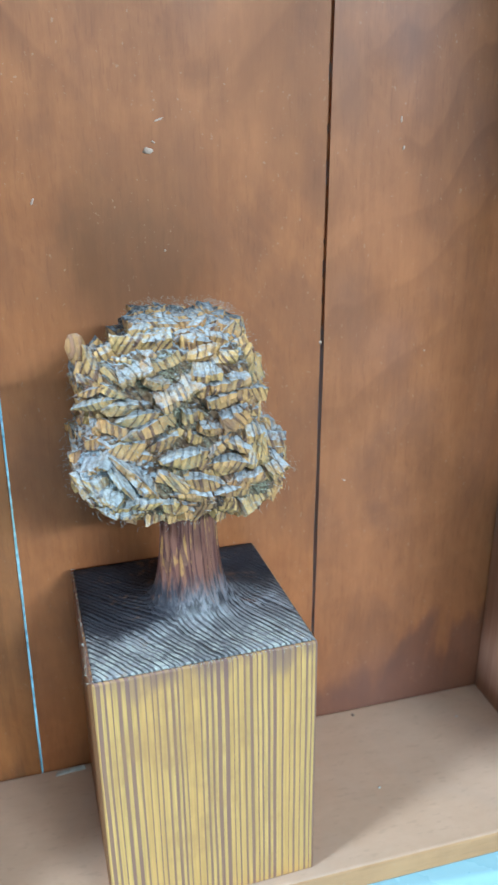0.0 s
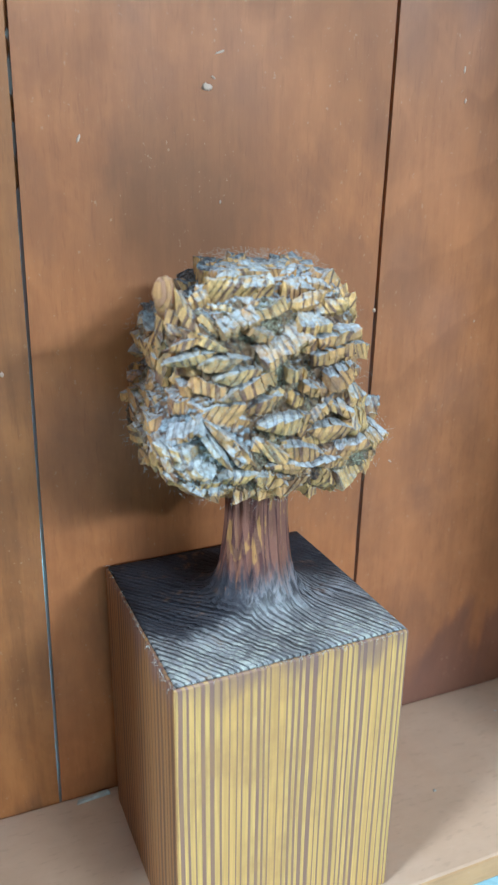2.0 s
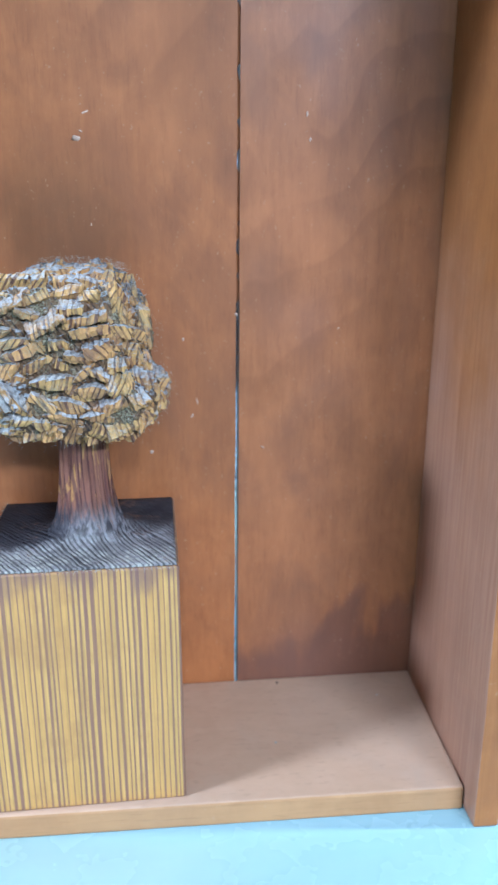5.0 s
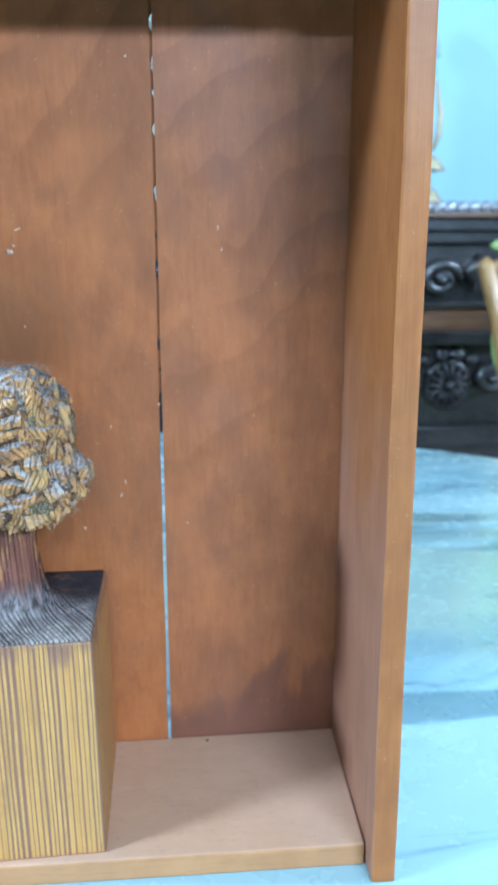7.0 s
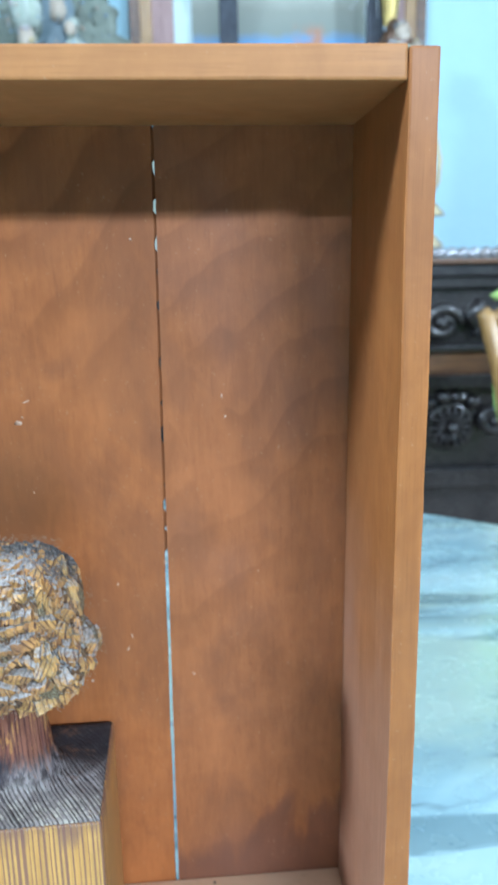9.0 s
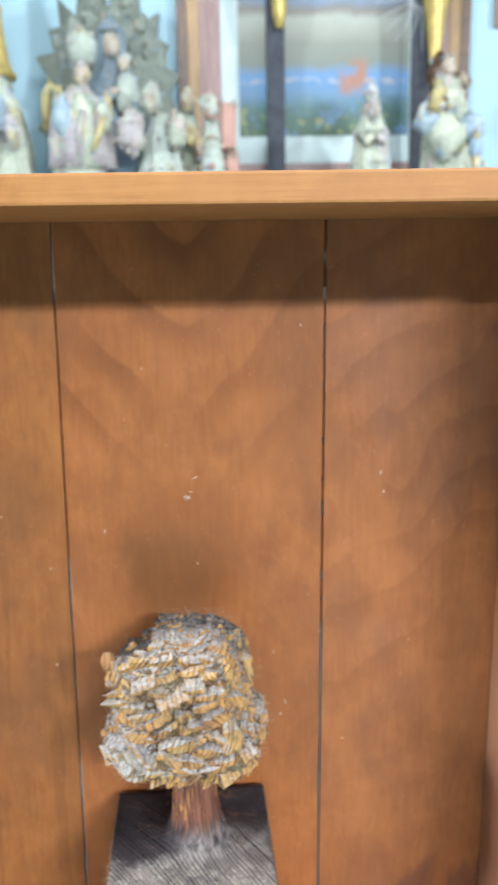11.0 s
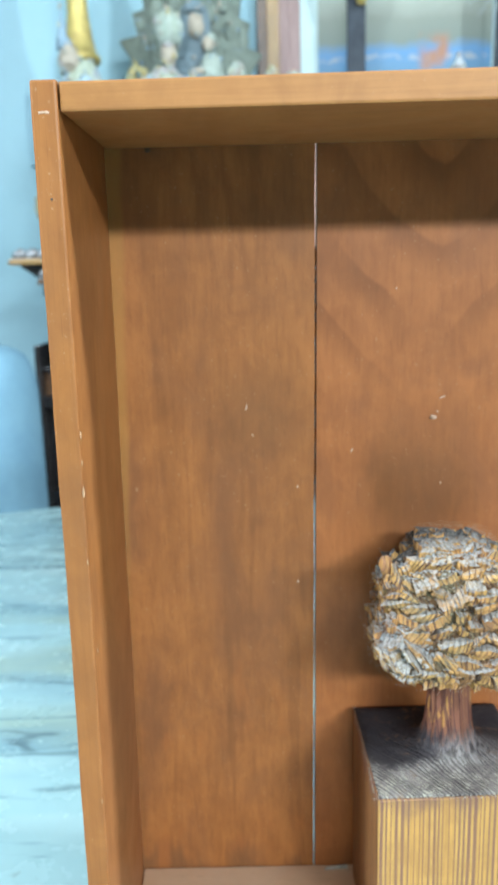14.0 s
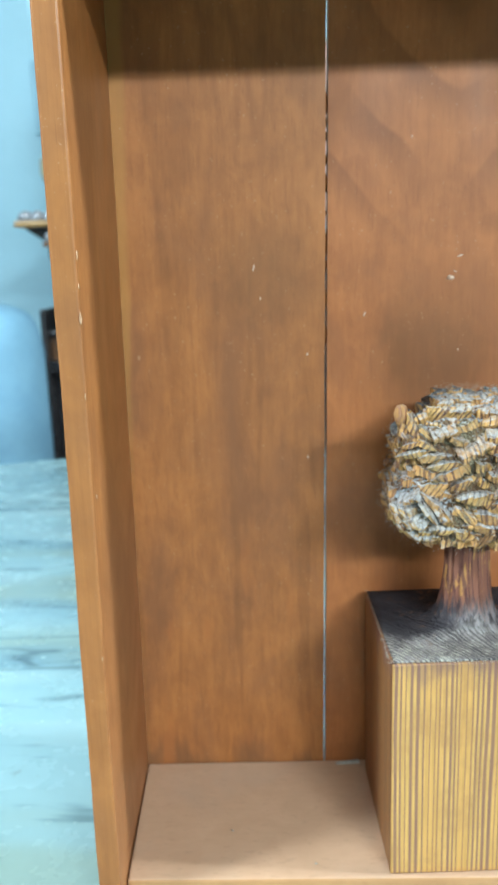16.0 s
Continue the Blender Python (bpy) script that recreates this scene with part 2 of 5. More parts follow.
def post_wood(name, light, dark, pitch, heart, relief_depth, low=0.34):
    """Sawn pine that shows its rings as stripes, soaked with stain towards the top; the west face is reddened, with its
    shade painted in.
    """
    n = Nodes(name)
    line, chance = ring_lines(n, pitch, low, 0.86, heart)
    fine = n.noise(n.vec("MULTIPLY", n.pos, (900, 900, 30)), 1.0, 3, 0.6)
    cloud = n.noise(n.pos, 45.0, 4, 0.6)
    pale = n.mix(n.step(fine, 0.3, 0.75), tuple(c * 0.72 for c in light), light)
    pale = n.mix(n.step(chance, 0.3, 1.0, 0.0, 0.3), pale, (light[0] * 0.8, light[1] * 0.62, light[2] * 0.5))
    colour = n.mix(n.math("MULTIPLY", line, n.step(fine, 0.15, 0.6, 0.72, 1.0)), pale, dark)
    colour = n.mix(n.step(cloud, 0.5, 0.75, 0.0, 0.45), colour, (light[0] * 0.5, light[1] * 0.42, light[2] * 0.55))
    drip = n.noise(n.vec("MULTIPLY", n.pos, (90, 90, 22)), 1.0, 3, 0.6)
    # shade of the west face, put in as darker red-brown by the normal
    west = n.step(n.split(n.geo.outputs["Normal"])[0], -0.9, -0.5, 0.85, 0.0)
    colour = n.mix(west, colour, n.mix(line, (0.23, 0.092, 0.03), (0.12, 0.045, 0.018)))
    soak = n.step(n.math("MULTIPLY_ADD", drip, 0.05, n.split(n.pos)[2]), 0.9, 0.918, 0.0, 0.7)
    colour = n.mix(soak, colour, (0.16, 0.075, 0.06))
    relief = n.math("SUBTRACT", n.math("MULTIPLY", fine, 0.5), n.math("MULTIPLY", line, -0.6))
    return n.done(colour, 0.6, relief, 0.5, relief_depth)


def carved_pine(name, light, dark, fuzzy, dusty=0.72):
    """Split pine with bold rings, weathered lint in the hollows, and crumbly grey dust where it looks up. fuzzy: how much lint, dusty: how much dust, 0 to 1."""
    n = Nodes(name)
    info = n.add("ShaderNodeObjectInfo")
    shift = n.add("ShaderNodeCombineXYZ")
    n.put(n.math("MULTIPLY_ADD", info.outputs["Random"], 0.5, -0.8), shift.inputs[0])
    n.put(n.math("MULTIPLY_ADD", n.math("FRACT", n.math("MULTIPLY", info.outputs["Random"], 37.0)), 0.5, 0.05), shift.inputs[1])
    lean = n.math("MULTIPLY_ADD", n.math("FRACT", n.math("MULTIPLY", info.outputs["Random"], 71.0)), 1.5, -0.75)
    line, _ = ring_lines(n, 0.0027, 0.4, 0.88, shift.outputs[0], 0.0035, lean)
    _, y, z = n.split(n.pos)
    up = n.split(n.geo.outputs["Normal"])[2]
    fine = n.noise(n.vec("MULTIPLY", n.pos, (900, 900, 60)), 1.0, 3, 0.6)
    cloud = n.noise(n.pos, 55.0, 4, 0.6)
    crumb = n.noise(n.pos, 620.0, 4, 0.7)
    lint = n.noise(n.pos, 1300.0, 3, 0.7)
    tint = n.step(info.outputs["Random"], 0.0, 1.0)
    pale = n.mix(n.step(fine, 0.3, 0.7), tuple(c * 0.6 for c in light), light)
    pale = n.mix(n.math("MULTIPLY", tint, 0.55), pale, (light[0] * 0.66, light[1] * 0.5, light[2] * 0.5))
    worn_off = n.noise(n.pos, 140.0, 3, 0.6)
    colour = n.mix(n.math("MULTIPLY", line, n.math("MULTIPLY", n.step(worn_off, 0.36, 0.58, 0.35, 1.0), n.step(fine, 0.15, 0.6, 0.7, 1.0))), pale, dark)
    colour = n.mix(n.step(cloud, 0.52, 0.7, 0.0, 0.6), colour, tuple(c * 1.25 for c in dark))
    colour = n.mix(n.step(worn_off, 0.56, 0.68, 0.0, 0.5), colour, (0.3, 0.145, 0.07))
    nest = n.math("MULTIPLY", n.step(cloud, 0.54, 0.4, 0.0, fuzzy), n.step(lint, 0.38, 0.6, 0.25, 1.0))
    colour = n.mix(nest, colour, n.mix(n.step(lint, 0.4, 0.62), (0.09, 0.068, 0.04), (0.33, 0.28, 0.17)))
    heap = n.math("MAXIMUM", n.math("MULTIPLY", n.step(z, 0.998, 1.01, 0.0, 0.25), n.step(y, 0.323, 0.331)), n.step(n.vec("DISTANCE", n.pos, (0.037, 0.304, 0.964)), 0.024, 0.012, 0.0, 0.75))
    dust = n.step(n.math("ADD", heap, n.math("ADD", n.math("MULTIPLY_ADD", cloud, 1.2, up), n.math("MULTIPLY", crumb, 0.9))), 1.45, 2.0, 0.0, dusty)
    dust = n.math("MULTIPLY", dust, n.math("MULTIPLY_ADD", line, -0.25, 1.0))
    colour = n.mix(dust, colour, n.mix(n.step(crumb, 0.35, 0.62), (0.24, 0.265, 0.275), (0.48, 0.525, 0.55)))
    char = n.math("MULTIPLY", n.step(n.math("MULTIPLY_ADD", cloud, 0.03, y), 0.345, 0.362), n.math("MULTIPLY", n.step(z, 0.998, 1.006), n.step(up, 0.0, 0.5, 0.0, 0.92)))
    colour = n.mix(char, colour, n.mix(n.step(crumb, 0.45, 0.66), (0.03, 0.028, 0.031), (0.22, 0.225, 0.23)))
    relief = n.math("ADD", n.math("MULTIPLY_ADD", fine, 0.7, n.math("MULTIPLY", line, 0.6)), n.math("MULTIPLY", crumb, 0.8))
    return n.done(colour, 0.7, relief, 0.95, 0.0012)


def root_wood(name):
    """The top of the post: dark stain over end grain, greyed with dust, reddish brown up the trunk."""
    n = Nodes(name)
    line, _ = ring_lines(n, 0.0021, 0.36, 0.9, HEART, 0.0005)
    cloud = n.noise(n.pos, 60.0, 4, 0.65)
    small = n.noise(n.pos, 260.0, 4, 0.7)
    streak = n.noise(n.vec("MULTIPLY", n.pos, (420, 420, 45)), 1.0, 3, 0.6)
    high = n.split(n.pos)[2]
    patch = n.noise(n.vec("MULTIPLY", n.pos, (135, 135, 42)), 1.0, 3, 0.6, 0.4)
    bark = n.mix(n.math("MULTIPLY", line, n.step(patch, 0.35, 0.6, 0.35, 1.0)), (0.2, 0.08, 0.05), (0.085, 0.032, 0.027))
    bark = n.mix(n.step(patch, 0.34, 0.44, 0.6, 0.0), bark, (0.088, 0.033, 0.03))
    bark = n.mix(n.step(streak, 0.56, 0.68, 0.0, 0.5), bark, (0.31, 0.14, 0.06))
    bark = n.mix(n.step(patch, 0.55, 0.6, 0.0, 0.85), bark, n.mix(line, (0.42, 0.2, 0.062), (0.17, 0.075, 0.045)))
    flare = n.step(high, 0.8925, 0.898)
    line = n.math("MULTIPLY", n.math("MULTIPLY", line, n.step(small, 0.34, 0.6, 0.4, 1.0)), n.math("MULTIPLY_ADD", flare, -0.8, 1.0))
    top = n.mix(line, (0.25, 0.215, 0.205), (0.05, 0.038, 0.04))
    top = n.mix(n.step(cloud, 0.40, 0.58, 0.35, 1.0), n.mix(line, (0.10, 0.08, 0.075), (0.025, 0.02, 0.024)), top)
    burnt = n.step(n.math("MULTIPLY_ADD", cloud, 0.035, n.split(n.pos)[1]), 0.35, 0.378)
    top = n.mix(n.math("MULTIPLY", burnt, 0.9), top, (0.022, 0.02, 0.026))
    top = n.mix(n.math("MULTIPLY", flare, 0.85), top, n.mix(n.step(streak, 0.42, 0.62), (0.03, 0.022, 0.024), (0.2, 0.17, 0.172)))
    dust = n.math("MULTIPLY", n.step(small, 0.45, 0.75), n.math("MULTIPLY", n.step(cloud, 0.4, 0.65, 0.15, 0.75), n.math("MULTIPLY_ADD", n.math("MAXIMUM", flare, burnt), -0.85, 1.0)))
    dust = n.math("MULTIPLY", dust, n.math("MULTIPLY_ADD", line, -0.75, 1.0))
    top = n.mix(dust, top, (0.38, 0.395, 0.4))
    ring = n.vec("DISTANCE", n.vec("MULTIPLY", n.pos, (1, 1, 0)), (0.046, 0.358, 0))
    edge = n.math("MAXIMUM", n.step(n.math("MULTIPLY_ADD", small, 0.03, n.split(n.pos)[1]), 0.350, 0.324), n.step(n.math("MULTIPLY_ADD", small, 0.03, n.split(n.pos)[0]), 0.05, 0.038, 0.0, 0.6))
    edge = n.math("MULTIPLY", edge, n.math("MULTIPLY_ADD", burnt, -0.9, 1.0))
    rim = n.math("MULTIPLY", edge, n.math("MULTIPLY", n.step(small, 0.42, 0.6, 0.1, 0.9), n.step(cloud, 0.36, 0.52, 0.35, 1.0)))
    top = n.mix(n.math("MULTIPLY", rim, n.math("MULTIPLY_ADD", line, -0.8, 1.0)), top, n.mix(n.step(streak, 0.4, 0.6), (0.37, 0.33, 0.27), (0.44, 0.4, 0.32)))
    # darker within a ragged distance of a spot behind the trunk's foot
    dark_patch = n.step(n.math("MULTIPLY_ADD", small, 0.012, n.math("MULTIPLY_ADD", cloud, 0.03, ring)), 0.062, 0.05, 0.0, 0.93)
    top = n.mix(dark_patch, top, n.mix(line, (0.04, 0.034, 0.038), (0.013, 0.011, 0.014)))
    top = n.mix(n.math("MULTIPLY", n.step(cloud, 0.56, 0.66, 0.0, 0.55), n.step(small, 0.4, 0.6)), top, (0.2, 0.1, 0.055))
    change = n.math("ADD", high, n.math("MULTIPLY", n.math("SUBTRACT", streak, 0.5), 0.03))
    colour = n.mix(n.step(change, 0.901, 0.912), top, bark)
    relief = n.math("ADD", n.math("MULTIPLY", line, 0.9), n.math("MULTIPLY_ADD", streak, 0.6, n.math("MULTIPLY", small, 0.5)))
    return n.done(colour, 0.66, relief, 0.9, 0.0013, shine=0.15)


def marble(name):
    """Pale marble: milky clouds, drifts of green and yellow, a few thin dark veins and specks."""
    n = Nodes(name)
    flow = n.vec("MULTIPLY", n.pos, (1.0, 3.6, 1.0))
    warp = n.noise(flow, 1.1, 5, 0.55, 0.6)
    line = n.math("ABSOLUTE", n.math("SUBTRACT", warp, 0.5))
    soft = n.noise(n.vec("MULTIPLY", n.pos, (0.9, 3.0, 1)), 2.1, 4, 0.55, 0.9)
    milk = n.noise(n.vec("MULTIPLY", n.pos, (1.6, 5.0, 1)), 2.4, 3, 0.5, 0.5)
    colour = n.mix(n.step(soft, 0.32, 0.68), (0.325, 0.455, 0.462), (0.265, 0.405, 0.425))
    colour = n.mix(n.step(milk, 0.5, 0.68, 0.0, 0.5), colour, (0.38, 0.49, 0.49))
    yellow = n.noise(n.vec("MULTIPLY", n.pos, (0.5, 3.0, 1)), 1.7, 3, 0.5, 0.5)
    colour = n.mix(n.step(yellow, 0.52, 0.64, 0.0, 0.6), colour, (0.25, 0.3, 0.215))
    drift = n.math("MULTIPLY", n.step(line, 0.01, 0.1, 0.55, 0.0), n.step(soft, 0.4, 0.6))
    colour = n.mix(drift, colour, (0.14, 0.24, 0.29))
    vein = n.math("MULTIPLY", n.step(line, 0.002, 0.012, 0.75, 0.0), n.step(soft, 0.46, 0.6))
    colour = n.mix(vein, colour, (0.06, 0.1, 0.12))
    band = n.noise(n.vec("MULTIPLY", n.pos, (1.3, 10.0, 1)), 2.0, 4, 0.6, 0.8)
    colour = n.mix(n.step(band, 0.58, 0.65, 0.0, 0.7), colour, (0.09, 0.155, 0.175))
    speck = n.noise(n.pos, 38.0, 3, 0.6)
    dark = n.math("MULTIPLY", n.step(speck, 0.68, 0.76), n.step(soft, 0.5, 0.62, 0.0, 0.7))
    colour = n.mix(dark, colour, (0.1, 0.11, 0.1))
    return n.done(colour, n.step(speck, 0.3, 0.8, 0.2, 0.34), speck, 0.03, 0.0005)


def landscape(name):
    """A painted view: cloudy sky over hills, water and gardens with a red-roofed house."""
    n = Nodes(name)
    x, _, z = n.split(n.pos)
    blot = n.noise(n.pos, 9.0, 4, 0.65)
    height = n.math("ADD", z, n.math("MULTIPLY", n.math("SUBTRACT", blot, 0.5), 0.06))
    base = n.ramp(n.math("MULTIPLY_ADD", height, 2.0, -3.46), [
        (0.0, (0.035, 0.085, 0.045)), (0.1, (0.04, 0.105, 0.075)), (0.2, (0.05, 0.13, 0.13)), (0.3, (0.09, 0.21, 0.33)), (0.43, (0.085, 0.235, 0.44)),
        (0.5, (0.17, 0.2, 0.17)), (0.64, (0.21, 0.23, 0.19)), (0.72, (0.29, 0.31, 0.26)), (0.8, (0.34, 0.37, 0.32)), (0.86, (0.2, 0.19, 0.16)), (0.94, (0.17, 0.25, 0.36))])
    dab = n.noise(n.pos, 26.0, 3, 0.6)
    shore = n.step(height, 1.88, 1.8)
    base = n.mix(n.math("MULTIPLY", n.step(blot, 0.52, 0.62, 0.0, 0.8), shore), base, (0.085, 0.19, 0.33))
    base = n.mix(n.math("MULTIPLY", n.step(dab, 0.56, 0.68, 0.0, 0.8), shore), base, (0.27, 0.28, 0.10))
    far = n.math("MULTIPLY", n.step(n.math("ABSOLUTE", n.math("SUBTRACT", height, 1.925)), 0.006, 0.014, 1.0, 0.0), n.step(dab, 0.45, 0.6, 0.0, 0.7))
    base = n.mix(far, base, (0.38, 0.37, 0.36))
    house = n.math("MULTIPLY", n.step(n.math("ABSOLUTE", n.math("SUBTRACT", x, 0.62)), 0.03, 0.07, 1.0, 0.0), n.step(n.math("ABSOLUTE", n.math("SUBTRACT", z, 1.94)), 0.04, 0.08, 1.0, 0.0))
    base = n.mix(n.math("MULTIPLY", house, n.step(blot, 0.35, 0.6)), base, (0.34, 0.15, 0.08))
    return n.done(base, 0.5, dab, 0.2, 0.001)


PLANKS = [
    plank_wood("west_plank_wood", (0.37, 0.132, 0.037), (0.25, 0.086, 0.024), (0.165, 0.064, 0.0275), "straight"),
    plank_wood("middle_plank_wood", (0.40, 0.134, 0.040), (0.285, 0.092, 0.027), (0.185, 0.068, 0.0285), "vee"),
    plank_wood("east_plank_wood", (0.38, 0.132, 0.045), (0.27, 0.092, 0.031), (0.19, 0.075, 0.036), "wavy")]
WEST, EAST = (stained_wood(name + "_side_board_wood", (0.355, 0.131, 0.035), (0.25, 0.087, 0.023), (0.205, 0.08, 0.029), (420, 420, 12), 0.45, 0.5, 0.1, 0.4, 0.7, 0.25, dusty) for name, dusty in (("west", 0.1), ("east", 0.55)))
RAIL = stained_wood("top_board_wood", (0.42, 0.178, 0.056), (0.32, 0.13, 0.04), (0.34, 0.148, 0.056), (12, 420, 420), 0.45, 0.3, 0.1, 0.35)
SHELF = stained_wood("shelf_wood", (0.5, 0.302, 0.188), (0.45, 0.268, 0.162), (0.42, 0.278, 0.192), (60, 200, 200), 0.5, 0.5, 0.02)
EDGE = stained_wood("shelf_edge_wood", (0.46, 0.235, 0.1), (0.37, 0.18, 0.075), (0.36, 0.19, 0.09), (24, 300, 300), 0.5, 0.5, 0.02)
HEART = (-0.245, 0.10, 0)
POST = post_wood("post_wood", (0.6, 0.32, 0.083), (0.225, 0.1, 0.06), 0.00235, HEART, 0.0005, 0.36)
CARVED = carved_pine("carved_wood", (0.76, 0.415, 0.128), (0.13, 0.055, 0.036), 0.6)
# linty core, darker than carved_wood: the shade between the chips is painted in
SHADED_HEWN = carved_pine("shaded_hewn_wood", (0.24, 0.13, 0.05), (0.05, 0.025, 0.018), 1.0)
KNOB = carved_pine("knob_wood", (0.6, 0.32, 0.1), (0.3, 0.13, 0.06), 0.2, 0.1)
ROOT = root_wood("root_wood")
MARBLE = marble("veined_marble")
VIEW = landscape("painted_view")
FLECK = worn("pale_fleck", (0.58, 0.39, 0.28), (0.42, 0.25, 0.16), 300, 0.7)
SCUFF = worn("bare_wood_scuff", (0.46, 0.27, 0.15), (0.38, 0.2, 0.1), 300, 0.7)
FIBRE = worn("grey_fibre", (0.45, 0.42, 0.36), (0.3, 0.26, 0.2), 90, 0.8)
IRON = worn("dark_iron", (0.06, 0.055, 0.05), (0.02, 0.02, 0.02), 200, 0.5, metal=0.6)
WALL = worn("wall_paint", (0.325, 0.505, 0.575), (0.29, 0.47, 0.54), 2.2, 0.7, 0.08)
PLASTER = worn("ceiling_paint", (0.6, 0.64, 0.65), (0.54, 0.59, 0.61), 2.0, 0.8, 0.1)
FLOOR = worn("floor_tile", (0.42, 0.36, 0.3), (0.33, 0.28, 0.23), 3.0, 0.4, 0.1)
EBONY = worn("dark_carved_wood", (0.022, 0.019, 0.019), (0.008, 0.007, 0.008), 22, 0.25, 0.25, coat=0.5)
WALNUT = worn("brown_polished_wood", (0.13, 0.06, 0.025), (0.05, 0.024, 0.012), 12, 0.35, 0.2, stretch=(1, 6, 8), coat=0.3)
BEAD = worn("silvered_bead", (0.36, 0.38, 0.42), (0.2, 0.18, 0.17), 40, 0.35, 0.2, metal=0.55)
GILT = worn("gilding", (0.66, 0.5, 0.16), (0.42, 0.3, 0.1), 30, 0.45, 0.3, metal=0.35)
TARNISH = worn("tarnished_gilding", (0.46, 0.4, 0.24), (0.28, 0.23, 0.15), 45, 0.5, 0.3, metal=0.2)
OLD_GOLD = worn("old_gold_paint", (0.52, 0.44, 0.2), (0.34, 0.27, 0.13), 40, 0.6, 0.3)
SILVER = worn("silver_sheet", (0.5, 0.54, 0.57), (0.38, 0.41, 0.43), 40, 0.6, 0.1, metal=0.15)
HONEY = worn("honey_coloured_wood", (0.34, 0.19, 0.055), (0.22, 0.115, 0.035), 14, 0.35, 0.15, stretch=(6, 6, 1), coat=0.4)
GREEN = worn("green_cloth", (0.34, 0.50, 0.16), (0.26, 0.4, 0.11), 60, 0.85, 0.3)
SLATE = worn("blue_grey_cloth", (0.26, 0.36, 0.44), (0.2, 0.3, 0.38), 5, 0.8, 0.2)
HAZE = worn("pale_blue_paint", (0.29, 0.45, 0.53), (0.24, 0.4, 0.48), 6, 0.6, 0.1)
CHAIR = worn("blue_chair_cloth", (0.15, 0.28, 0.36), (0.11, 0.22, 0.3), 6, 0.85, 0.2)
PATCHES = ((0.42, 0.36, 0.13), (0.2, 0.3, 0.42), (0.44, 0.3, 0.3), (0.13, 0.14, 0.14), (0.3, 0.4, 0.3), (0.5, 0.48, 0.36))
CREAM = robe_paint("cream_paint", (0.42, 0.46, 0.37), (0.31, 0.34, 0.26), PATCHES)
PINK = robe_paint("rose_paint", (0.4, 0.38, 0.37), (0.31, 0.28, 0.28), PATCHES, 0.5)
BLUE = worn("blue_paint", (0.33, 0.43, 0.47), (0.21, 0.29, 0.36), 25, 0.75, 0.3)
TEAL = worn("teal_paint", (0.22, 0.4, 0.42), (0.16, 0.3, 0.33), 25, 0.75, 0.3)
SAGE = robe_paint("sage_paint", (0.38, 0.43, 0.38), (0.28, 0.32, 0.275), PATCHES, 0.4)
FOLIAGE = worn("dull_green_relief", (0.205, 0.24, 0.2), (0.13, 0.155, 0.13), 26, 0.8, 0.6)
SOOT = worn("matt_dark_wood", (0.05, 0.06, 0.075), (0.025, 0.03, 0.04), 30, 0.8, 0.2)
DUSK = worn("dark_slate_paint", (0.2, 0.26, 0.29), (0.13, 0.175, 0.2), 20, 0.7, 0.3)
FLESH = worn("pale_clay", (0.4, 0.34, 0.27), (0.33, 0.275, 0.22), 18, 0.7, 0.15)
MAUVE = worn("dull_rose_wood", (0.3, 0.19, 0.175), (0.22, 0.13, 0.12), 14, 0.45, 0.15, stretch=(6, 6, 1))
RED = worn("red_paint", (0.45, 0.25, 0.2), (0.36, 0.2, 0.16), 25, 0.75, 0.3)
WHITE = worn("white_paint", (0.45, 0.56, 0.55), (0.39, 0.5, 0.5), 12, 0.5, 0.15)


def glowing():
    n = Nodes("lamp_diffuser")
    n.put((0.9, 0.97, 1.0), n.bsdf.inputs["Emission Color"])
    n.bsdf.inputs["Emission Strength"].default_value = 3.0
    return n.done((0.8, 0.8, 0.8), 0.5)


DIFFUSER = glowing()


# ---- mesh helpers ----
def world_of(ob):
    m = ob.matrix_parent_inverse @ ob.matrix_basis
    return world_of(ob.parent) @ m if ob.parent else ob.matrix_basis


def mesh_of(name, bm, mats, smooth=True):
    data = bpy.data.meshes.new(name)
    bmesh.ops.recalc_face_normals(bm, faces=bm.faces)
    for f in bm.faces:
        f.smooth = smooth
    bm.to_mesh(data)
    bm.free()
    for m in mats if isinstance(mats, (list, tuple)) else [mats]:
        data.materials.append(m)
    return data


def thing(name, base, label, category, group="", kind=""):
    ob = new(name)
    ob.empty_display_size = 0.05
    ob.matrix_basis = Matrix.Translation(base)
    return tagged(ob, label, category, group, kind)


def part(name, bm, mats, parent, label="", smooth=False):
    ob = new(name, mesh_of(name, bm, mats, smooth))
    ob.parent = parent
    ob.matrix_parent_inverse = world_of(parent).inverted()
    return tagged(ob, label)


def single(name, bm, mats, label, category, group="", kind="", smooth=False):
    return tagged(new(name, mesh_of(name, bm, mats, smooth)), label, category, group, kind)


def hexa(bm, low, high, bevel=0.0, segments=2, slot=0):
    """A block from its four lower and its four upper corners, in the same order round."""
    v = [bm.verts.new(p) for p in (*low, *high)]
    faces = [bm.faces.new([v[i] for i in q]) for q in ((3, 2, 1, 0), (4, 5, 6, 7), (0, 1, 5, 4), (1, 2, 6, 5), (2, 3, 7, 6), (3, 0, 4, 7))]
    for f in faces:
        f.material_index = slot
    if bevel:
        edges = list({e for f in faces for e in f.edges})
        made = bmesh.ops.bevel(bm, geom=edges, offset=bevel, segments=segments, affect="EDGES", profile=0.6)
        for f in made["faces"]:
            f.material_index = slot


def block(bm, x0, x1, y0, y1, z0, z1, bevel=0.0, segments=2, slot=0):
    q = ((x0, y0), (x1, y0), (x1, y1), (x0, y1))
    hexa(bm, [(*p, z0) for p in q], [(*p, z1) for p in q], bevel, segments, slot)


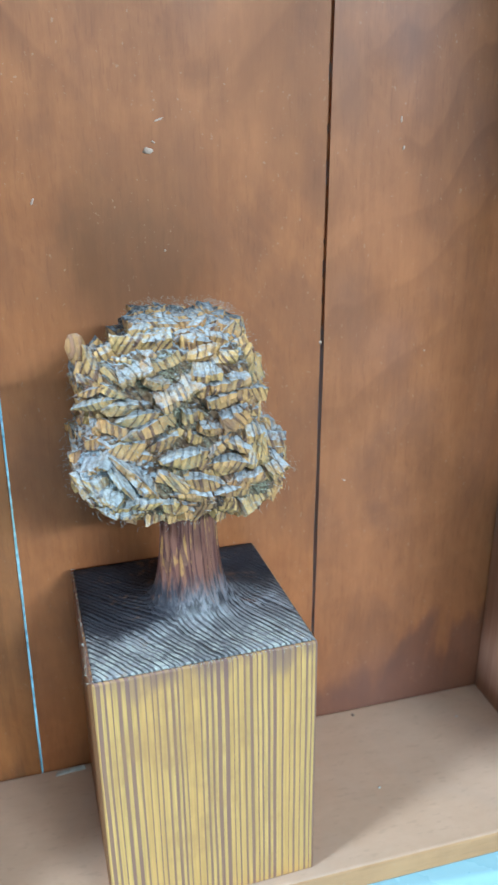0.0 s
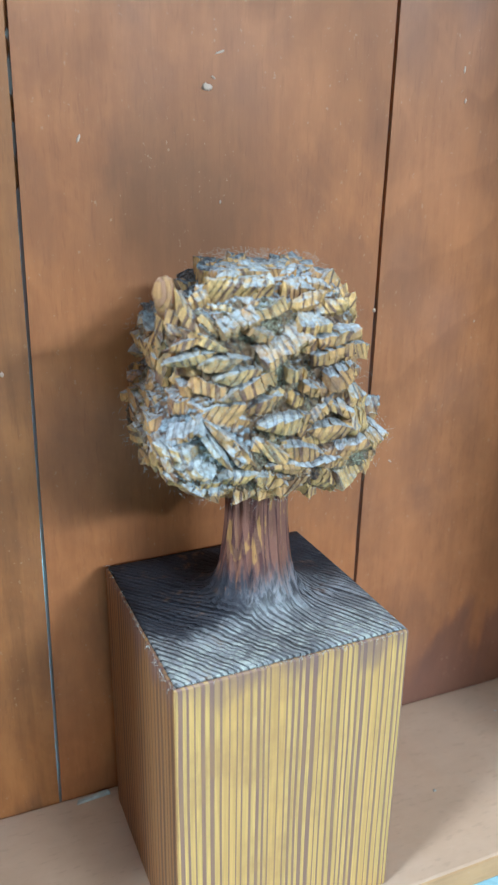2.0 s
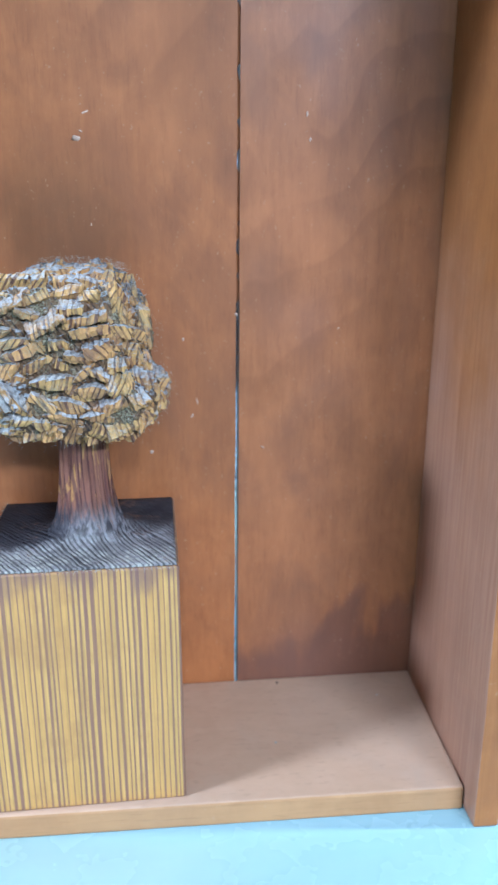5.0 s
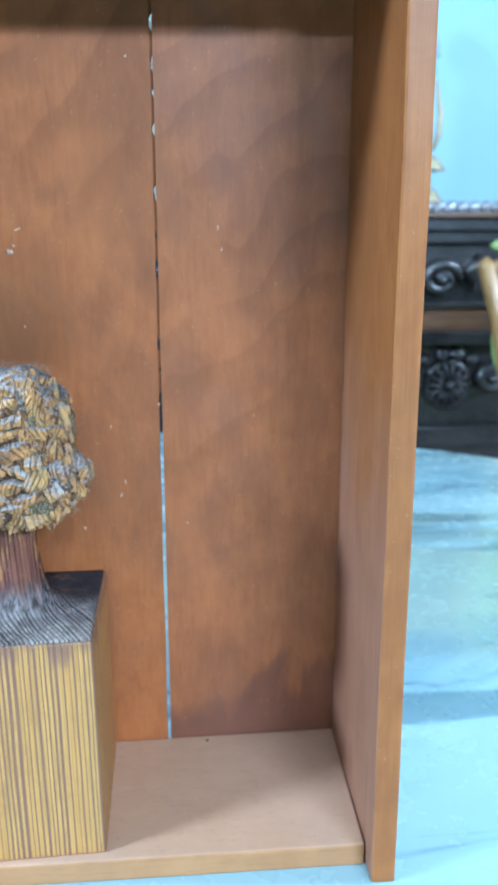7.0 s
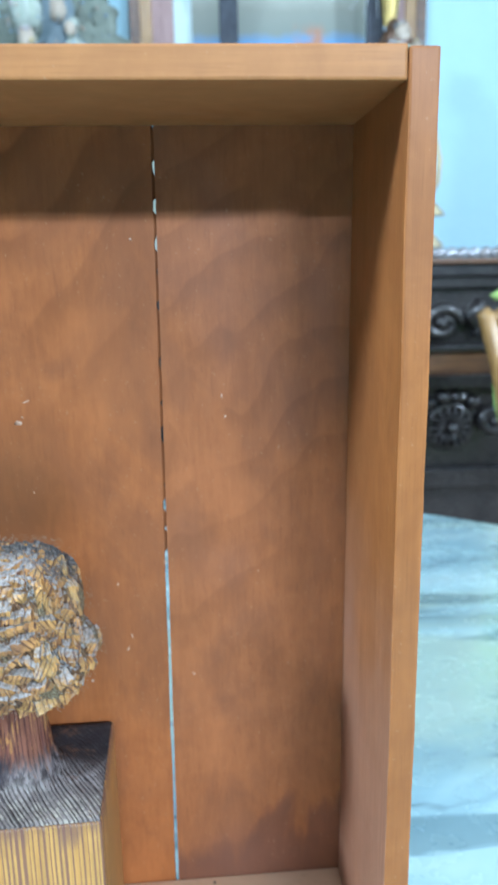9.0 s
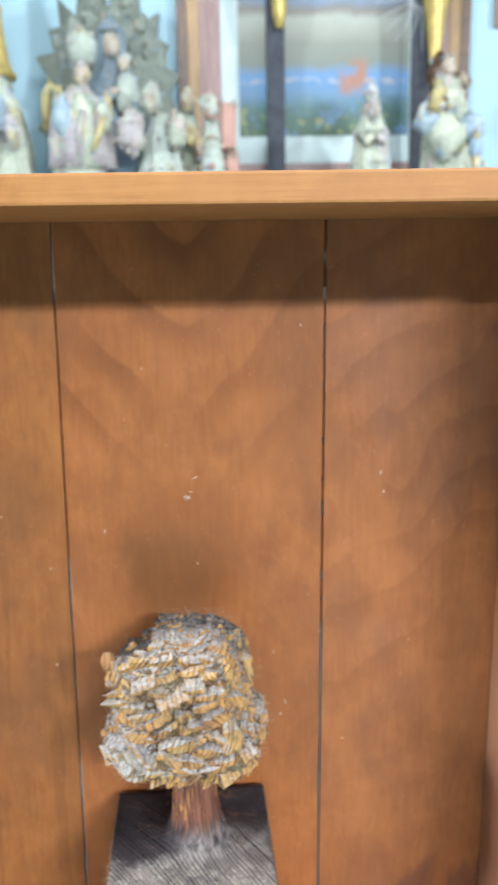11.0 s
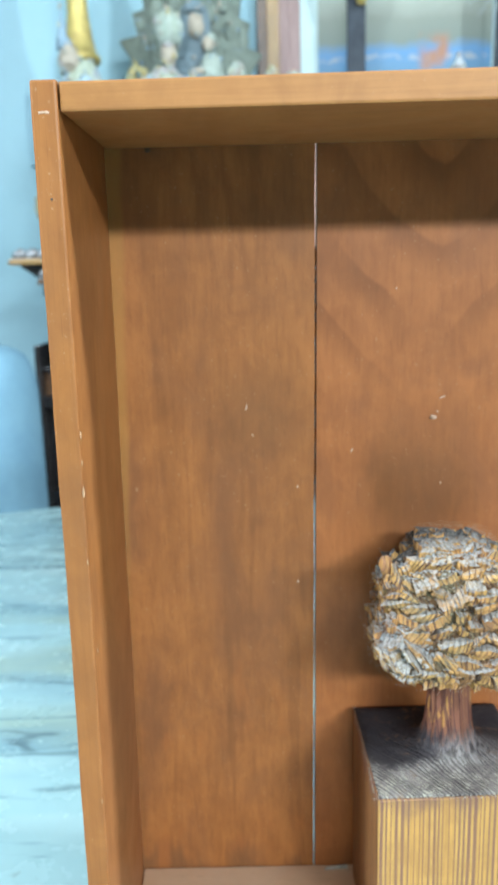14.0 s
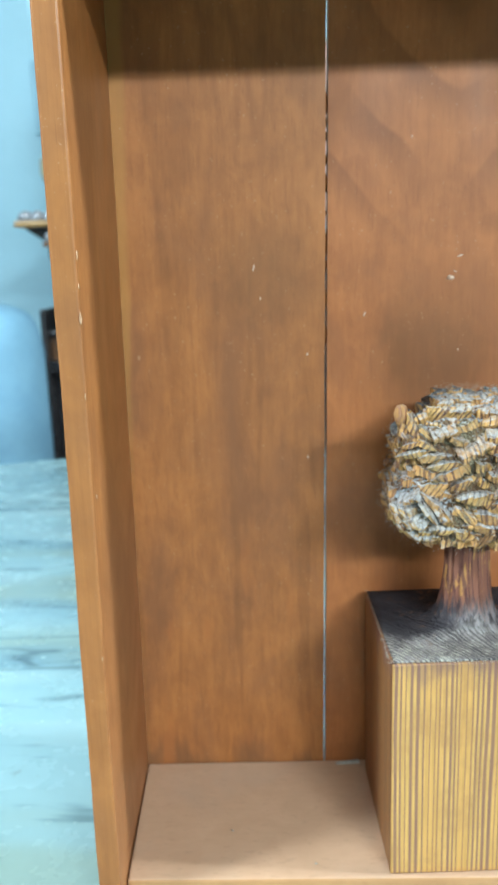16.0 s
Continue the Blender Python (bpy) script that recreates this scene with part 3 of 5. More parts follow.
def lathe(bm, centre, profile, segments=24, slot=0, folds=0, depth=0.0, squash=1.0):
    """Profile of (radius, height), turned round an upright axis; folds: how many pleats of that depth."""
    rings = []
    for r, z in profile:
        ring = []
        for i in range(segments):
            a = math.tau * i / segments
            k = r * (1 + depth * math.cos(folds * a + z * 9)) if folds else r
            ring.append(bm.verts.new((centre[0] + k * math.cos(a), centre[1] + squash * k * math.sin(a), centre[2] + z)))
        rings.append(ring)
    for a, b in zip(rings, rings[1:]):
        for i in range(segments):
            f = bm.faces.new((a[i], a[(i + 1) % segments], b[(i + 1) % segments], b[i]))
            f.material_index = slot
    bm.faces.new(rings[0][::-1]).material_index = slot
    bm.faces.new(rings[-1]).material_index = slot


def blob(bm, centre, radii, slot=0, u=12, v=8, rough=0.0, seed=0.0):
    lump = [(max(1e-4, math.sin(math.pi * i / v)), -math.cos(math.pi * i / v)) for i in range(v + 1)]
    rings = []
    for r, z in lump:
        ring = []
        for i in range(u):
            a = math.tau * i / u
            d = Vector((r * math.cos(a), r * math.sin(a), z))
            k = 1 + rough * noise.noise(d * 2.5 + Vector((seed, 0, 0)))
            ring.append(bm.verts.new([c + k * s * e for c, s, e in zip(centre, radii, d)]))
        rings.append(ring)
    for a, b in zip(rings, rings[1:]):
        for i in range(u):
            bm.faces.new((a[i], a[(i + 1) % u], b[(i + 1) % u], b[i])).material_index = slot
    bm.faces.new(rings[0][::-1]).material_index = slot
    bm.faces.new(rings[-1]).material_index = slot


def tube(bm, points, radii, sides=8, slot=0):
    """A round bar along points."""
    points = [Vector(p) for p in points]
    rings = []
    for i, p in enumerate(points):
        d = (points[min(i + 1, len(points) - 1)] - points[max(i - 1, 0)]).normalized()
        side = d.orthogonal().normalized() if abs(d.y) > 0.9 else d.cross(Vector((0, 1, 0))).normalized()
        other = d.cross(side)
        r = radii[i] if isinstance(radii, (list, tuple)) else radii
        rings.append([bm.verts.new(p + r * (math.cos(math.tau * k / sides) * side + math.sin(math.tau * k / sides) * other)) for k in range(sides)])
    for a, b in zip(rings, rings[1:]):
        for k in range(sides):
            bm.faces.new((a[k], a[(k + 1) % sides], b[(k + 1) % sides], b[k])).material_index = slot
    bm.faces.new(rings[0][::-1]).material_index = slot
    bm.faces.new(rings[-1]).material_index = slot


# ---- the room ----
XL, XR, YF, YB, ZC = -4.4, 5.0, -6.6, 2.98, 3.1


def slab(name, lo, hi, material, label, category):
    bm = bmesh.new()
    block(bm, lo[0], hi[0], lo[1], hi[1], lo[2], hi[2])
    return single(name, bm, material, label, category, kind="structure")


slab("floor", (XL, YF, -0.1), (XR, YB, 0), FLOOR, "brownish stone floor of the room", "floor")
slab("ceiling", (XL - 0.12, YF - 0.12, ZC), (XR + 0.12, YB + 0.12, ZC + 0.1), PLASTER, "white painted plaster ceiling", "ceiling")
slab("wall_north", (XL - 0.12, YB, -0.1), (XR + 0.12, YB + 0.12, ZC), WALL, "pale blue painted wall behind the statues", "wall")
slab("wall_south", (XL - 0.12, YF - 0.12, -0.1), (XR + 0.12, YF, ZC), WALL, "pale blue painted wall", "wall")
slab("wall_west", (XL - 0.12, YF, -0.1), (XL, YB, ZC), WALL, "pale blue painted wall", "wall")
slab("wall_east", (XR, YF, -0.1), (XR + 0.12, YB, ZC), WALL, "pale blue painted wall", "wall")


# a fitting for every lamp, the added fill too; all out of view
def unseen_ceiling_light(eye, target, wide, high):
    m = look(eye, target)
    ob = thing("unseen_ceiling_light", (eye[0], eye[1], ZC), "unseen white light fitting hung from the ceiling", "ceiling light", "tube lights")
    bm = bmesh.new()
    block(bm, -wide / 2 - 0.03, wide / 2 + 0.03, -high / 2 - 0.02, high / 2 + 0.02, 0.015, 0.06, 0.006)
    bmesh.ops.transform(bm, matrix=m, verts=bm.verts)
    part("housing", bm, WHITE, ob)
    bm = bmesh.new()
    block(bm, -wide / 2, wide / 2, -high / 2, high / 2, 0.004, 0.0145)
    bmesh.ops.transform(bm, matrix=m, verts=bm.verts)
    part("diffuser", bm, DIFFUSER, ob, "glowing white diffuser")
    for side in (-0.4, 0.4):
        bm = bmesh.new()
        p = m @ Vector((side * wide, 0, 0.05))
        tube(bm, [p, (p.x, p.y, ZC)], 0.006)
        part("rod", bm, IRON, ob)
    return ob


for eye, target, wide, high, watts in LAMPS:
    unseen_ceiling_light(eye, target, wide, high)

# ---- the marble table ----
TOP = 0.7525
table = thing("marble_table", (-0.10, 0.165, 0), "large round table with a veined white marble top", "table")
bm = bmesh.new()
lathe(bm, (-0.10, 0.165, 0), [(1.18, TOP - 0.03), (1.195, TOP - 0.027), (1.2, TOP - 0.015), (1.196, TOP - 0.004), (1.19, TOP)], 128)
part("tabletop", bm, MARBLE, table, "veined white marble slab", True)
bm = bmesh.new()
lathe(bm, (-0.10, 0.165, 0), [(0.42, 0), (0.44, 0.03), (0.4, 0.07), (0.2, 0.12), (0.12, 0.25), (0.14, 0.42), (0.1, 0.55), (0.22, 0.66), (0.4, 0.7), (0.42, TOP - 0.031)], 32)
part("pedestal", bm, WALNUT, table, "turned wooden pedestal", True)

# ---- the wooden display box ----
box = thing("display_box", (0.07, 0.34, TOP), "open-fronted box of stained orange-brown boards on the marble table", "display box")
SZ, FRONT, BACK = 0.765, 0.2810, 0.394


def skew_board(name, front, rear, thick, z0, z1, material, label):
    """An upright side board; front and rear: x of its inner face at the bottom and the top; thick < 0 reaches to the left."""
    bm = bmesh.new()
    low = [(front[0], FRONT, z0), (front[0] + thick, FRONT, z0), (rear[0] + thick, BACK - 0.0003, z0), (rear[0], BACK - 0.0003, z0)]
    high = [(front[1], FRONT - 0.0005, z1), (front[1] + thick, FRONT - 0.0005, z1), (rear[1] + thick, BACK - 0.0003, z1), (rear[1], BACK - 0.0003, z1)]
    hexa(bm, low, high, 0.0012, 2)
    bmesh.ops.subdivide_edges(bm, edges=[e for e in bm.edges if e.calc_length() > 0.3], cuts=30)
    for v in bm.verts:
        v.co.x += 0.0004 * noise.noise(v.co * 9) + 0.0003 * noise.noise(v.co * 90)
        v.co.y += 0.0008 * noise.noise(v.co * 14 + Vector((3, 0, 0)))
    return part(name, bm, material, box, label)


left = skew_board("side_board", (-0.1185, -0.1136), (-0.1213, -0.1165), -0.0116, 0.7527, 1.2465, WEST, "orange-brown side board with scuffed front edge")
right = skew_board("side_board", (0.2560, 0.2594), (0.2550, 0.2607), 0.0127, 0.7527, 1.2445, EAST, "orange-brown side board with scuffed front edge")

bm = bmesh.new()
hexa(bm, [(-0.1132, 0.2815, 1.2337), (0.2593, 0.2815, 1.2320), (0.2610, BACK - 0.0003, 1.2343), (-0.1160, BACK - 0.0003, 1.2360)],
     [(-0.1130, 0.2810, 1.2457), (0.2591, 0.2810, 1.2455), (0.2610, BACK - 0.0003, 1.2455), (-0.1160, BACK - 0.0003, 1.2475)], 0.0012, 2)
part("top_board", bm, RAIL, box, "orange-brown top board")
bm = bmesh.new()
hexa(bm, [(-0.1180, 0.2952, TOP), (0.2552, 0.2940, TOP), (0.2549, BACK - 0.0003, TOP), (-0.1210, BACK - 0.0003, TOP)],
     [(-0.1178, 0.2955, SZ), (0.2553, 0.2943, SZ + 0.0006), (0.2551, BACK - 0.0003, SZ + 0.0042), (-0.1208, BACK - 0.0003, SZ + 0.0020)], 0.0014, 2)
shelf = part("bottom_board", bm, SHELF, box, "pale dusty pinkish-brown bottom board")
for face in shelf.data.polygons:
    face.material_index = 1 if face.normal.y < -0.8 else 0
shelf.data.materials.append(EDGE)


def back_plank(a0, a1, b0, b1, seed, gap, shut, deep):
    """a: left edge at the bottom and top; b: right edge; deep: thickness at both edges. A lip behind the right edge closes the gap to the next plank by shut(z), 0 to 1."""
    bm = bmesh.new()
    rows = 200
    grid = []
    for i in range(rows + 1):
        k = i / rows
        z = 0.7535 + k * (1.2435 - 0.7535)
        x0 = a0 + (a1 - a0) * k + 0.0004 * noise.noise(Vector((seed, 0, z * 22)))
        x1 = b0 + (b1 - b0) * k + 0.0004 * noise.noise(Vector((seed, 5, z * 22)))
        lip = x1 + shut(z) * max(0.0, gap - 0.0001 - (x1 - b0 - (b1 - b0) * k))
        ring = []
        for j in range(7):
            x = x0 + (x1 - x0) * j / 6
            bow = 0.0002 + 0.00015 * noise.noise(Vector((x * 9, seed, z * 6)))
            ring.append(bm.verts.new((x, BACK + bow, z)))
        ring.append(bm.verts.new((x1, BACK + 0.45 * deep[1], z)))
        ring.append(bm.verts.new((lip, BACK + 0.6 * deep[1], z)))
        ring.append(bm.verts.new((lip - 0.0001, BACK + deep[1], z)))
        ring.append(bm.verts.new((x0 - 0.0001, BACK + deep[0], z)))
        grid.append(ring)
    n = len(grid[0])
    for p, q in zip(grid, grid[1:]):
        for j in range(n):
            bm.faces.new((p[j], p[(j + 1) % n], q[(j + 1) % n], q[j]))
    bm.faces.new(grid[0][::-1])
    bm.faces.new(grid[-1])
    bmesh.ops.recalc_face_normals(bm, faces=bm.faces)
    bm.normal_update()
    sharp = [e for e in bm.edges if len(e.link_faces) == 2 and e.calc_face_angle(0) > 0.8]
    for e in sharp:
        e.smooth = False
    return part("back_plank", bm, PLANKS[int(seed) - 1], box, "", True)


def broken(z, seed, start, level=-0.2):
    """How far the gap is shut: open low down, shut with a few holes above."""
    holes = smooth_step(level, level + 0.12, noise.noise(Vector((z * 95, seed, 0))) + 0.35 * noise.noise(Vector((z * 240, seed, 3))))
    return smooth_step(start, start + 0.003, z) * (0.12 + 0.88 * holes)


def smooth_step(a, b, x):
    k = min(1.0, max(0.0, (x - a) / (b - a)))
    return k * k * (3 - 2 * k)


planks = [
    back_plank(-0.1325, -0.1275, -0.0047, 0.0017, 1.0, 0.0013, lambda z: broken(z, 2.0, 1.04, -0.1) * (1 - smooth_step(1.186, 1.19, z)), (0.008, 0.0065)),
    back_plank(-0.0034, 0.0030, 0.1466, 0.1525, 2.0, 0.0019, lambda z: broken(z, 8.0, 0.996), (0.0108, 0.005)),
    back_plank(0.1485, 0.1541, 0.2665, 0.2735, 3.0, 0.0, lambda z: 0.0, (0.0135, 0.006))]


def fleck(x, z, w, h, plank, lean=0.0):
    """A chip of pale paint on a back plank."""
    bm = bmesh.new()
    blob(bm, (0, 0, 0), (w / 3.2, 0.0003, h / 3.2), 0, 10, 6, 0.8, x * 90)
    m = pose(x, BACK + 0.0001, z, 0, lean, 0)
    bmesh.ops.transform(bm, matrix=m, verts=bm.verts)
    part("paint_fleck", bm, FLECK, planks[plank], "pale fleck of paint", True)


for x, z, w, h, plank, lean in (
        (0.0711, 1.0781, 0.006, 0.004, 1, 10), (0.0761, 1.0902, 0.007, 0.0012, 1, -20), (0.0735, 1.0815, 0.003, 0.0012, 1, 30), (0.1860, 1.0902, 0.0016, 0.004, 2, 0), (0.1878, 1.0782, 0.0018, 0.003, 2, 10),
        (-0.0412, 1.0870, 0.0016, 0.006, 0, 15), (-0.0378, 1.0697, 0.0016, 0.002, 0, 0), (-0.0112, 1.0368, 0.002, 0.0025, 0, 0), (-0.0118, 0.9748, 0.0022, 0.003, 0, 0),
        (0.1390, 1.1774, 0.002, 0.002, 1, 0), (0.1495, 0.9908, 0.0024, 0.003, 1, 0), (0.0762, 1.0372, 0.0015, 0.002, 1, 0), (0.1250, 0.9361, 0.002, 0.004, 1, 30),
        (0.1277, 0.9442, 0.0015, 0.005, 1, -15), (0.2050, 0.9826, 0.0015, 0.0015, 2, 0), (0.1640, 0.9168, 0.004, 0.0012, 2, 35), (0.0479, 1.1547, 0.002, 0.0015, 1, 0),
        (0.1020, 0.9157, 0.003, 0.003, 1, 0), (0.1210, 0.9780, 0.0016, 0.003, 1, 0), (0.0220, 1.0590, 0.0018, 0.004, 1, 20)):
    fleck(x, z, w, h, plank, lean)


def nail(centre, axis, parent):
    bm = bmesh.new()
    lathe(bm, (0, 0, 0), [(0.0008, -0.0006), (0.0009, 0.0002), (0.0005, 0.0004)], 10)
    turn = Vector((0, 0, 1)).rotation_difference(Vector(axis)).to_matrix().to_4x4()
    bmesh.ops.transform(bm, matrix=Matrix.Translation(centre) @ turn, verts=bm.verts)
    part("nail", bm, IRON, parent, "small dark nail head", True)


bm = bmesh.new()
blob(bm, (-0.0925, BACK + 0.0002, 1.2352), (0.0018, 0.0005, 0.0015), 0, 10, 6, 0.6, 2.0)
part("knot", bm, WALNUT, planks[0], "small dark knot", True)
nail((-0.1193, 0.2806, 1.1985), (0, -1, 0), left)
nail((0.2570, 0.30, 0.862), (-1, 0, 0), right)
nail((0.1722, 0.3885, SZ + 0.0036), (0, 0, 1), shelf)
bm = bmesh.new()
blob(bm, (-0.1200, 0.2806, 1.2335), (0.0032, 0.0005, 0.0006), 0, 10, 5, 0.5, 4.0)
part("paint_scrape", bm, FLECK, left, "white paint scrape", True)
for x, y, z, w, h, board in (
        (-0.1147, 0.2806, 1.095, 0.0006, 0.0030, left), (-0.1153, 0.2806, 1.068, 0.0010, 0.0042, left), (-0.1150, 0.2806, 1.082, 0.0005, 0.0018, left), (-0.1160, 0.2806, 1.034, 0.0006, 0.0022, left),
        (-0.1158, 0.2850, 1.047, 0.0004, 0.0016, left), (-0.1160, 0.2870, 0.985, 0.0004, 0.0022, left), (-0.1172, 0.2890, 0.948, 0.0004, 0.0020, left), (-0.1180, 0.2806, 0.905, 0.0005, 0.0022, left),
        (0.2590, 0.3170, 1.031, 0.0004, 0.0018, right), (0.2583, 0.3060, 0.996, 0.0004, 0.0022, right), (0.2593, 0.3120, 1.135, 0.0004, 0.0012, right), (0.2577, 0.3000, 0.952, 0.0004, 0.0014, right)):
    bm = bmesh.new()
    blob(bm, (x, y, z), (0.6 * w, 0.0004, 0.6 * h), 0, 9, 6, 0.7, z * 70)
    part("scuff", bm, SCUFF, board, "pale scuff mark", True)
for x, y in ((0.2300, 0.3710), (0.1650, 0.3350), (-0.0620, 0.3300), (-0.0150, 0.3050)):
    bm = bmesh.new()
    blob(bm, (x, y, SZ + 0.0042 - 0.034 * (0.394 - y)), (0.0008, 0.0007, 0.0003), 0, 9, 6, 0.7, x * 70)
    part("crumb", bm, FIBRE, shelf, "pale crumb of dust", True)
bm = bmesh.new()
hexa(bm, [(0.002, 0.3885, SZ + 0.0023), (0.019, 0.3895, SZ + 0.0023), (0.019, 0.3915, SZ + 0.0023), (0.003, 0.3915, SZ + 0.0023)],
     [(0.004, 0.3887, SZ + 0.0032), (0.018, 0.3897, SZ + 0.0045), (0.018, 0.391, SZ + 0.005), (0.004, 0.391, SZ + 0.0032)])
single("wood_chip", bm, FIBRE, "small grey splinter of wood on the bottom board", "wood chip")

# ---- the carved tree ----
tree = thing("carved_tree", (0.071, 0.344, SZ), "small tree carved from one square post of striped pine", "wood carving")
BX0, BX1, BY0, BY1, BZ = 0.0232, 0.1149, 0.2988, 0.3884, 0.8900


def turn_post(bm):
    """The post stands slightly askew on the board."""
    hub = Vector(((BX0 + BX1) / 2, (BY0 + BY1) / 2, 0))
    bmesh.ops.rotate(bm, cent=hub, matrix=Matrix.Rotation(radians(1.8), 3, "Z"), verts=bm.verts)


bm = bmesh.new()
block(bm, BX0, BX1, BY0, BY1, SZ + 0.0005, BZ, 0.0014, 3)
turn_post(bm)
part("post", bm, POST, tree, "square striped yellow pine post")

# the dished top of the post, its roots and the trunk, in one skin
bm = bmesh.new()
CX, CY = 0.0720, 0.3430
SEG = 96
profile = [(1.0, 0.0004), (0.99, 0.0012), (0.9, 0.0013), (0.78, 0.001), (0.68, 0.0012), (0.58, 0.002), (0.46, 0.0038), (0.395, 0.0068), (0.345, 0.0115), (0.312, 0.018), (0.288, 0.026), (0.274, 0.033), (0.266, 0.041), (0.268, 0.049), (0.285, 0.056), (0.33, 0.064)]
rings = []
for s, h in profile:
    ring = []
    for i in range(SEG):
        a = math.tau * i / SEG
        c, d = math.cos(a), math.sin(a)
        square = 1 / max(abs(c), abs(d))
        roundness = min(1.0, max(0.0, (s - 0.5) / 0.5)) ** 1.5
        r = 0.0435 * s * (1 + (square - 1) * roundness)
        if s < 0.95:
            groove = 0.06 * noise.noise(Vector((c * 5, d * 5, h * 20))) + 0.07 * noise.noise(Vector((c * 14, d * 14, h * 14)))
            r *= 1 + groove * (1.6 if s < 0.7 else 0.5)
        z = BZ - 0.0002 + h
        if 0.45 < s < 0.97:
            z += 0.0012 * noise.noise(Vector((c * r * 90, d * r * 90, 2.0))) + 0.0007 * noise.noise(Vector((c * r * 320, d * r * 320, 5.0)))
        wx = (BX1 - BX0 - 0.0018) / 0.087
        wy = (BY1 - BY0 - 0.0018) / 0.087
        rim = min(1.0, max(0.0, (s - 0.4) / 0.5))
        ring.append(bm.verts.new((CX + ((BX0 + BX1) / 2 - CX) * rim + r * c * (1 + (wx - 1) * rim), CY + ((BY0 + BY1) / 2 - CY) * rim + r * d * (1 + (wy - 1) * rim), z)))
    rings.append(ring)
for p, q in zip(rings, rings[1:]):
    for i in range(SEG):
        bm.faces.new((p[i], p[(i + 1) % SEG], q[(i + 1) % SEG], q[i]))
bm.faces.new(rings[0][::-1])
bm.faces.new(rings[-1])
turn_post(bm)
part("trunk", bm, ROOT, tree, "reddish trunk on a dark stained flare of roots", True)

# the crown: a squarish block, hewn all round into chips
CROWN = Vector((0.0656, 0.3405, 0.9800))
HALF = Vector((0.0365, 0.0340, 0.0378))
POW = 5.0


def smooth(a, b, x):
    k = min(1.0, max(0.0, (x - a) / (b - a)))
    return k * k * (3 - 2 * k)


def crown_point(d):
    """A point of the crown's skin in the direction d from its middle, and the outward direction there."""
    k = (abs(d.x) ** POW + abs(d.y) ** POW + abs(d.z) ** POW) ** (-1 / POW)
    q = d * k
    n = Vector([math.copysign(abs(c) ** (POW - 1), c) / h for c, h in zip(q, HALF)]).normalized()
    east, west, up = max(0.0, q.x), max(0.0, -q.x), max(0.0, q.z)
    sx = 1 + 0.03 * noise.noise(q * 1.7) + 0.025 * noise.noise(q * 4.1)
    sx += 0.14 * east * smooth(-0.4, 0.5, q.y) * smooth(0.9, 0.2, q.z) + 0.2 * east * smooth(-0.1, -0.4, q.z) - 0.13 * east * smooth(-0.45, 0.0, q.z) * smooth(0.5, -0.7, q.y) - 0.06 * east * smooth(0.3, 1.0, q.z)
    sx += -0.04 * west * smooth(-0.1, 0.3, q.z) - 0.1 * west * math.exp(-((q.z - 0.15) / 0.2) ** 2) + 0.06 * west * math.exp(-((q.z + 0.45) / 0.35) ** 2)
    sz = 1 - 0.26 * up * smooth(-0.25, -0.5, q.x) * smooth(-0.55, -0.1, q.y) - 0.1 * up * math.exp(-((q.x + 0.6) / 0.13) ** 2)
    sz -= 0.06 * up * smooth(-0.3, -0.9, q.y) * smooth(-0.5, -0.2, q.x)
    sz += 0.05 * up * smooth(-0.5, 0.0, q.y) * smooth(-0.35, -0.1, q.x)
    sz -= max(0.0, -q.z) * (0.07 + 0.08 * smooth(-0.2, -0.9, q.x) - 0.04 * smooth(0.3, 0.9, q.x))
    return CROWN + Vector((q.x * HALF.x * sx, q.y * HALF.y, q.z * HALF.z * sz)), n


def facing_front(x, z):
    """The direction from the crown's middle to the spot x, z (in metres from it) on its front."""
    qx, qz = (max(-0.96, min(0.96, c)) for c in (x / HALF.x, z / HALF.z))
    return Vector((qx, -max(0.12, 1 - abs(qx) ** POW - abs(qz) ** POW) ** (1 / POW), qz))


def axes(d, swing):
    p, n = crown_point(d)
    up = Vector((0, 0, 1)) if abs(n.z) < 0.8 else Vector((0, 1 if n.z > 0 else -1, 0))
    side = up.cross(n).normalized()
    up = n.cross(side)
    turn = Matrix.Rotation(swing, 3, n)
    return p, n, turn @ side, turn @ up


# the chips in front: across and up from the middle, width, height, depth in millimetres, lean in degrees
CHIPS_HIGH = [
    (-23, 36, 17, 9, 6, 5), (-15.5, 38, 15, 9, 6.5, 0), (-5.5, 36.5, 11, 7, 5.5, -8), (3.5, 38, 12, 5, 4, -42), (10, 38.5, 17, 6, 5, -3),
    (17, 39.5, 11, 5.5, 5, 4), (8.5, 32.5, 19, 5, 5, 0), (18, 31, 10, 7, 5, 3), (-5.5, 30, 12, 5, 4.5, 0), (-15.5, 27, 13, 8.5, 6.5, 6), (-9, 23.5, 12.5, 8, 6.5, -8)]
CHIPS_WEST = [
    (-36.5, 31, 15, 4.5, 5, -48), (-30.5, 28.5, 20, 4.5, 5.5, -38), (-37, 25.5, 14, 4, 5, -28), (-32, 20, 17, 3.2, 5, 7), (-30, 16.5, 21, 3.4, 5.5, 10), (-22.5, 15.5, 15, 4.6, 6.5, 8),
    (-16, 11, 18, 5, 6.5, 12), (-13, 6, 19, 5.6, 6.5, 4), (-7.5, 0.5, 14, 4, 5.5, 12), (-38.5, 6, 11, 6, 4, 5), (-28, 6.5, 14, 7, 3.5, -5), (-40, 0, 9, 8, 5, 0), (-27, 22, 16, 3.4, 4, -24)]
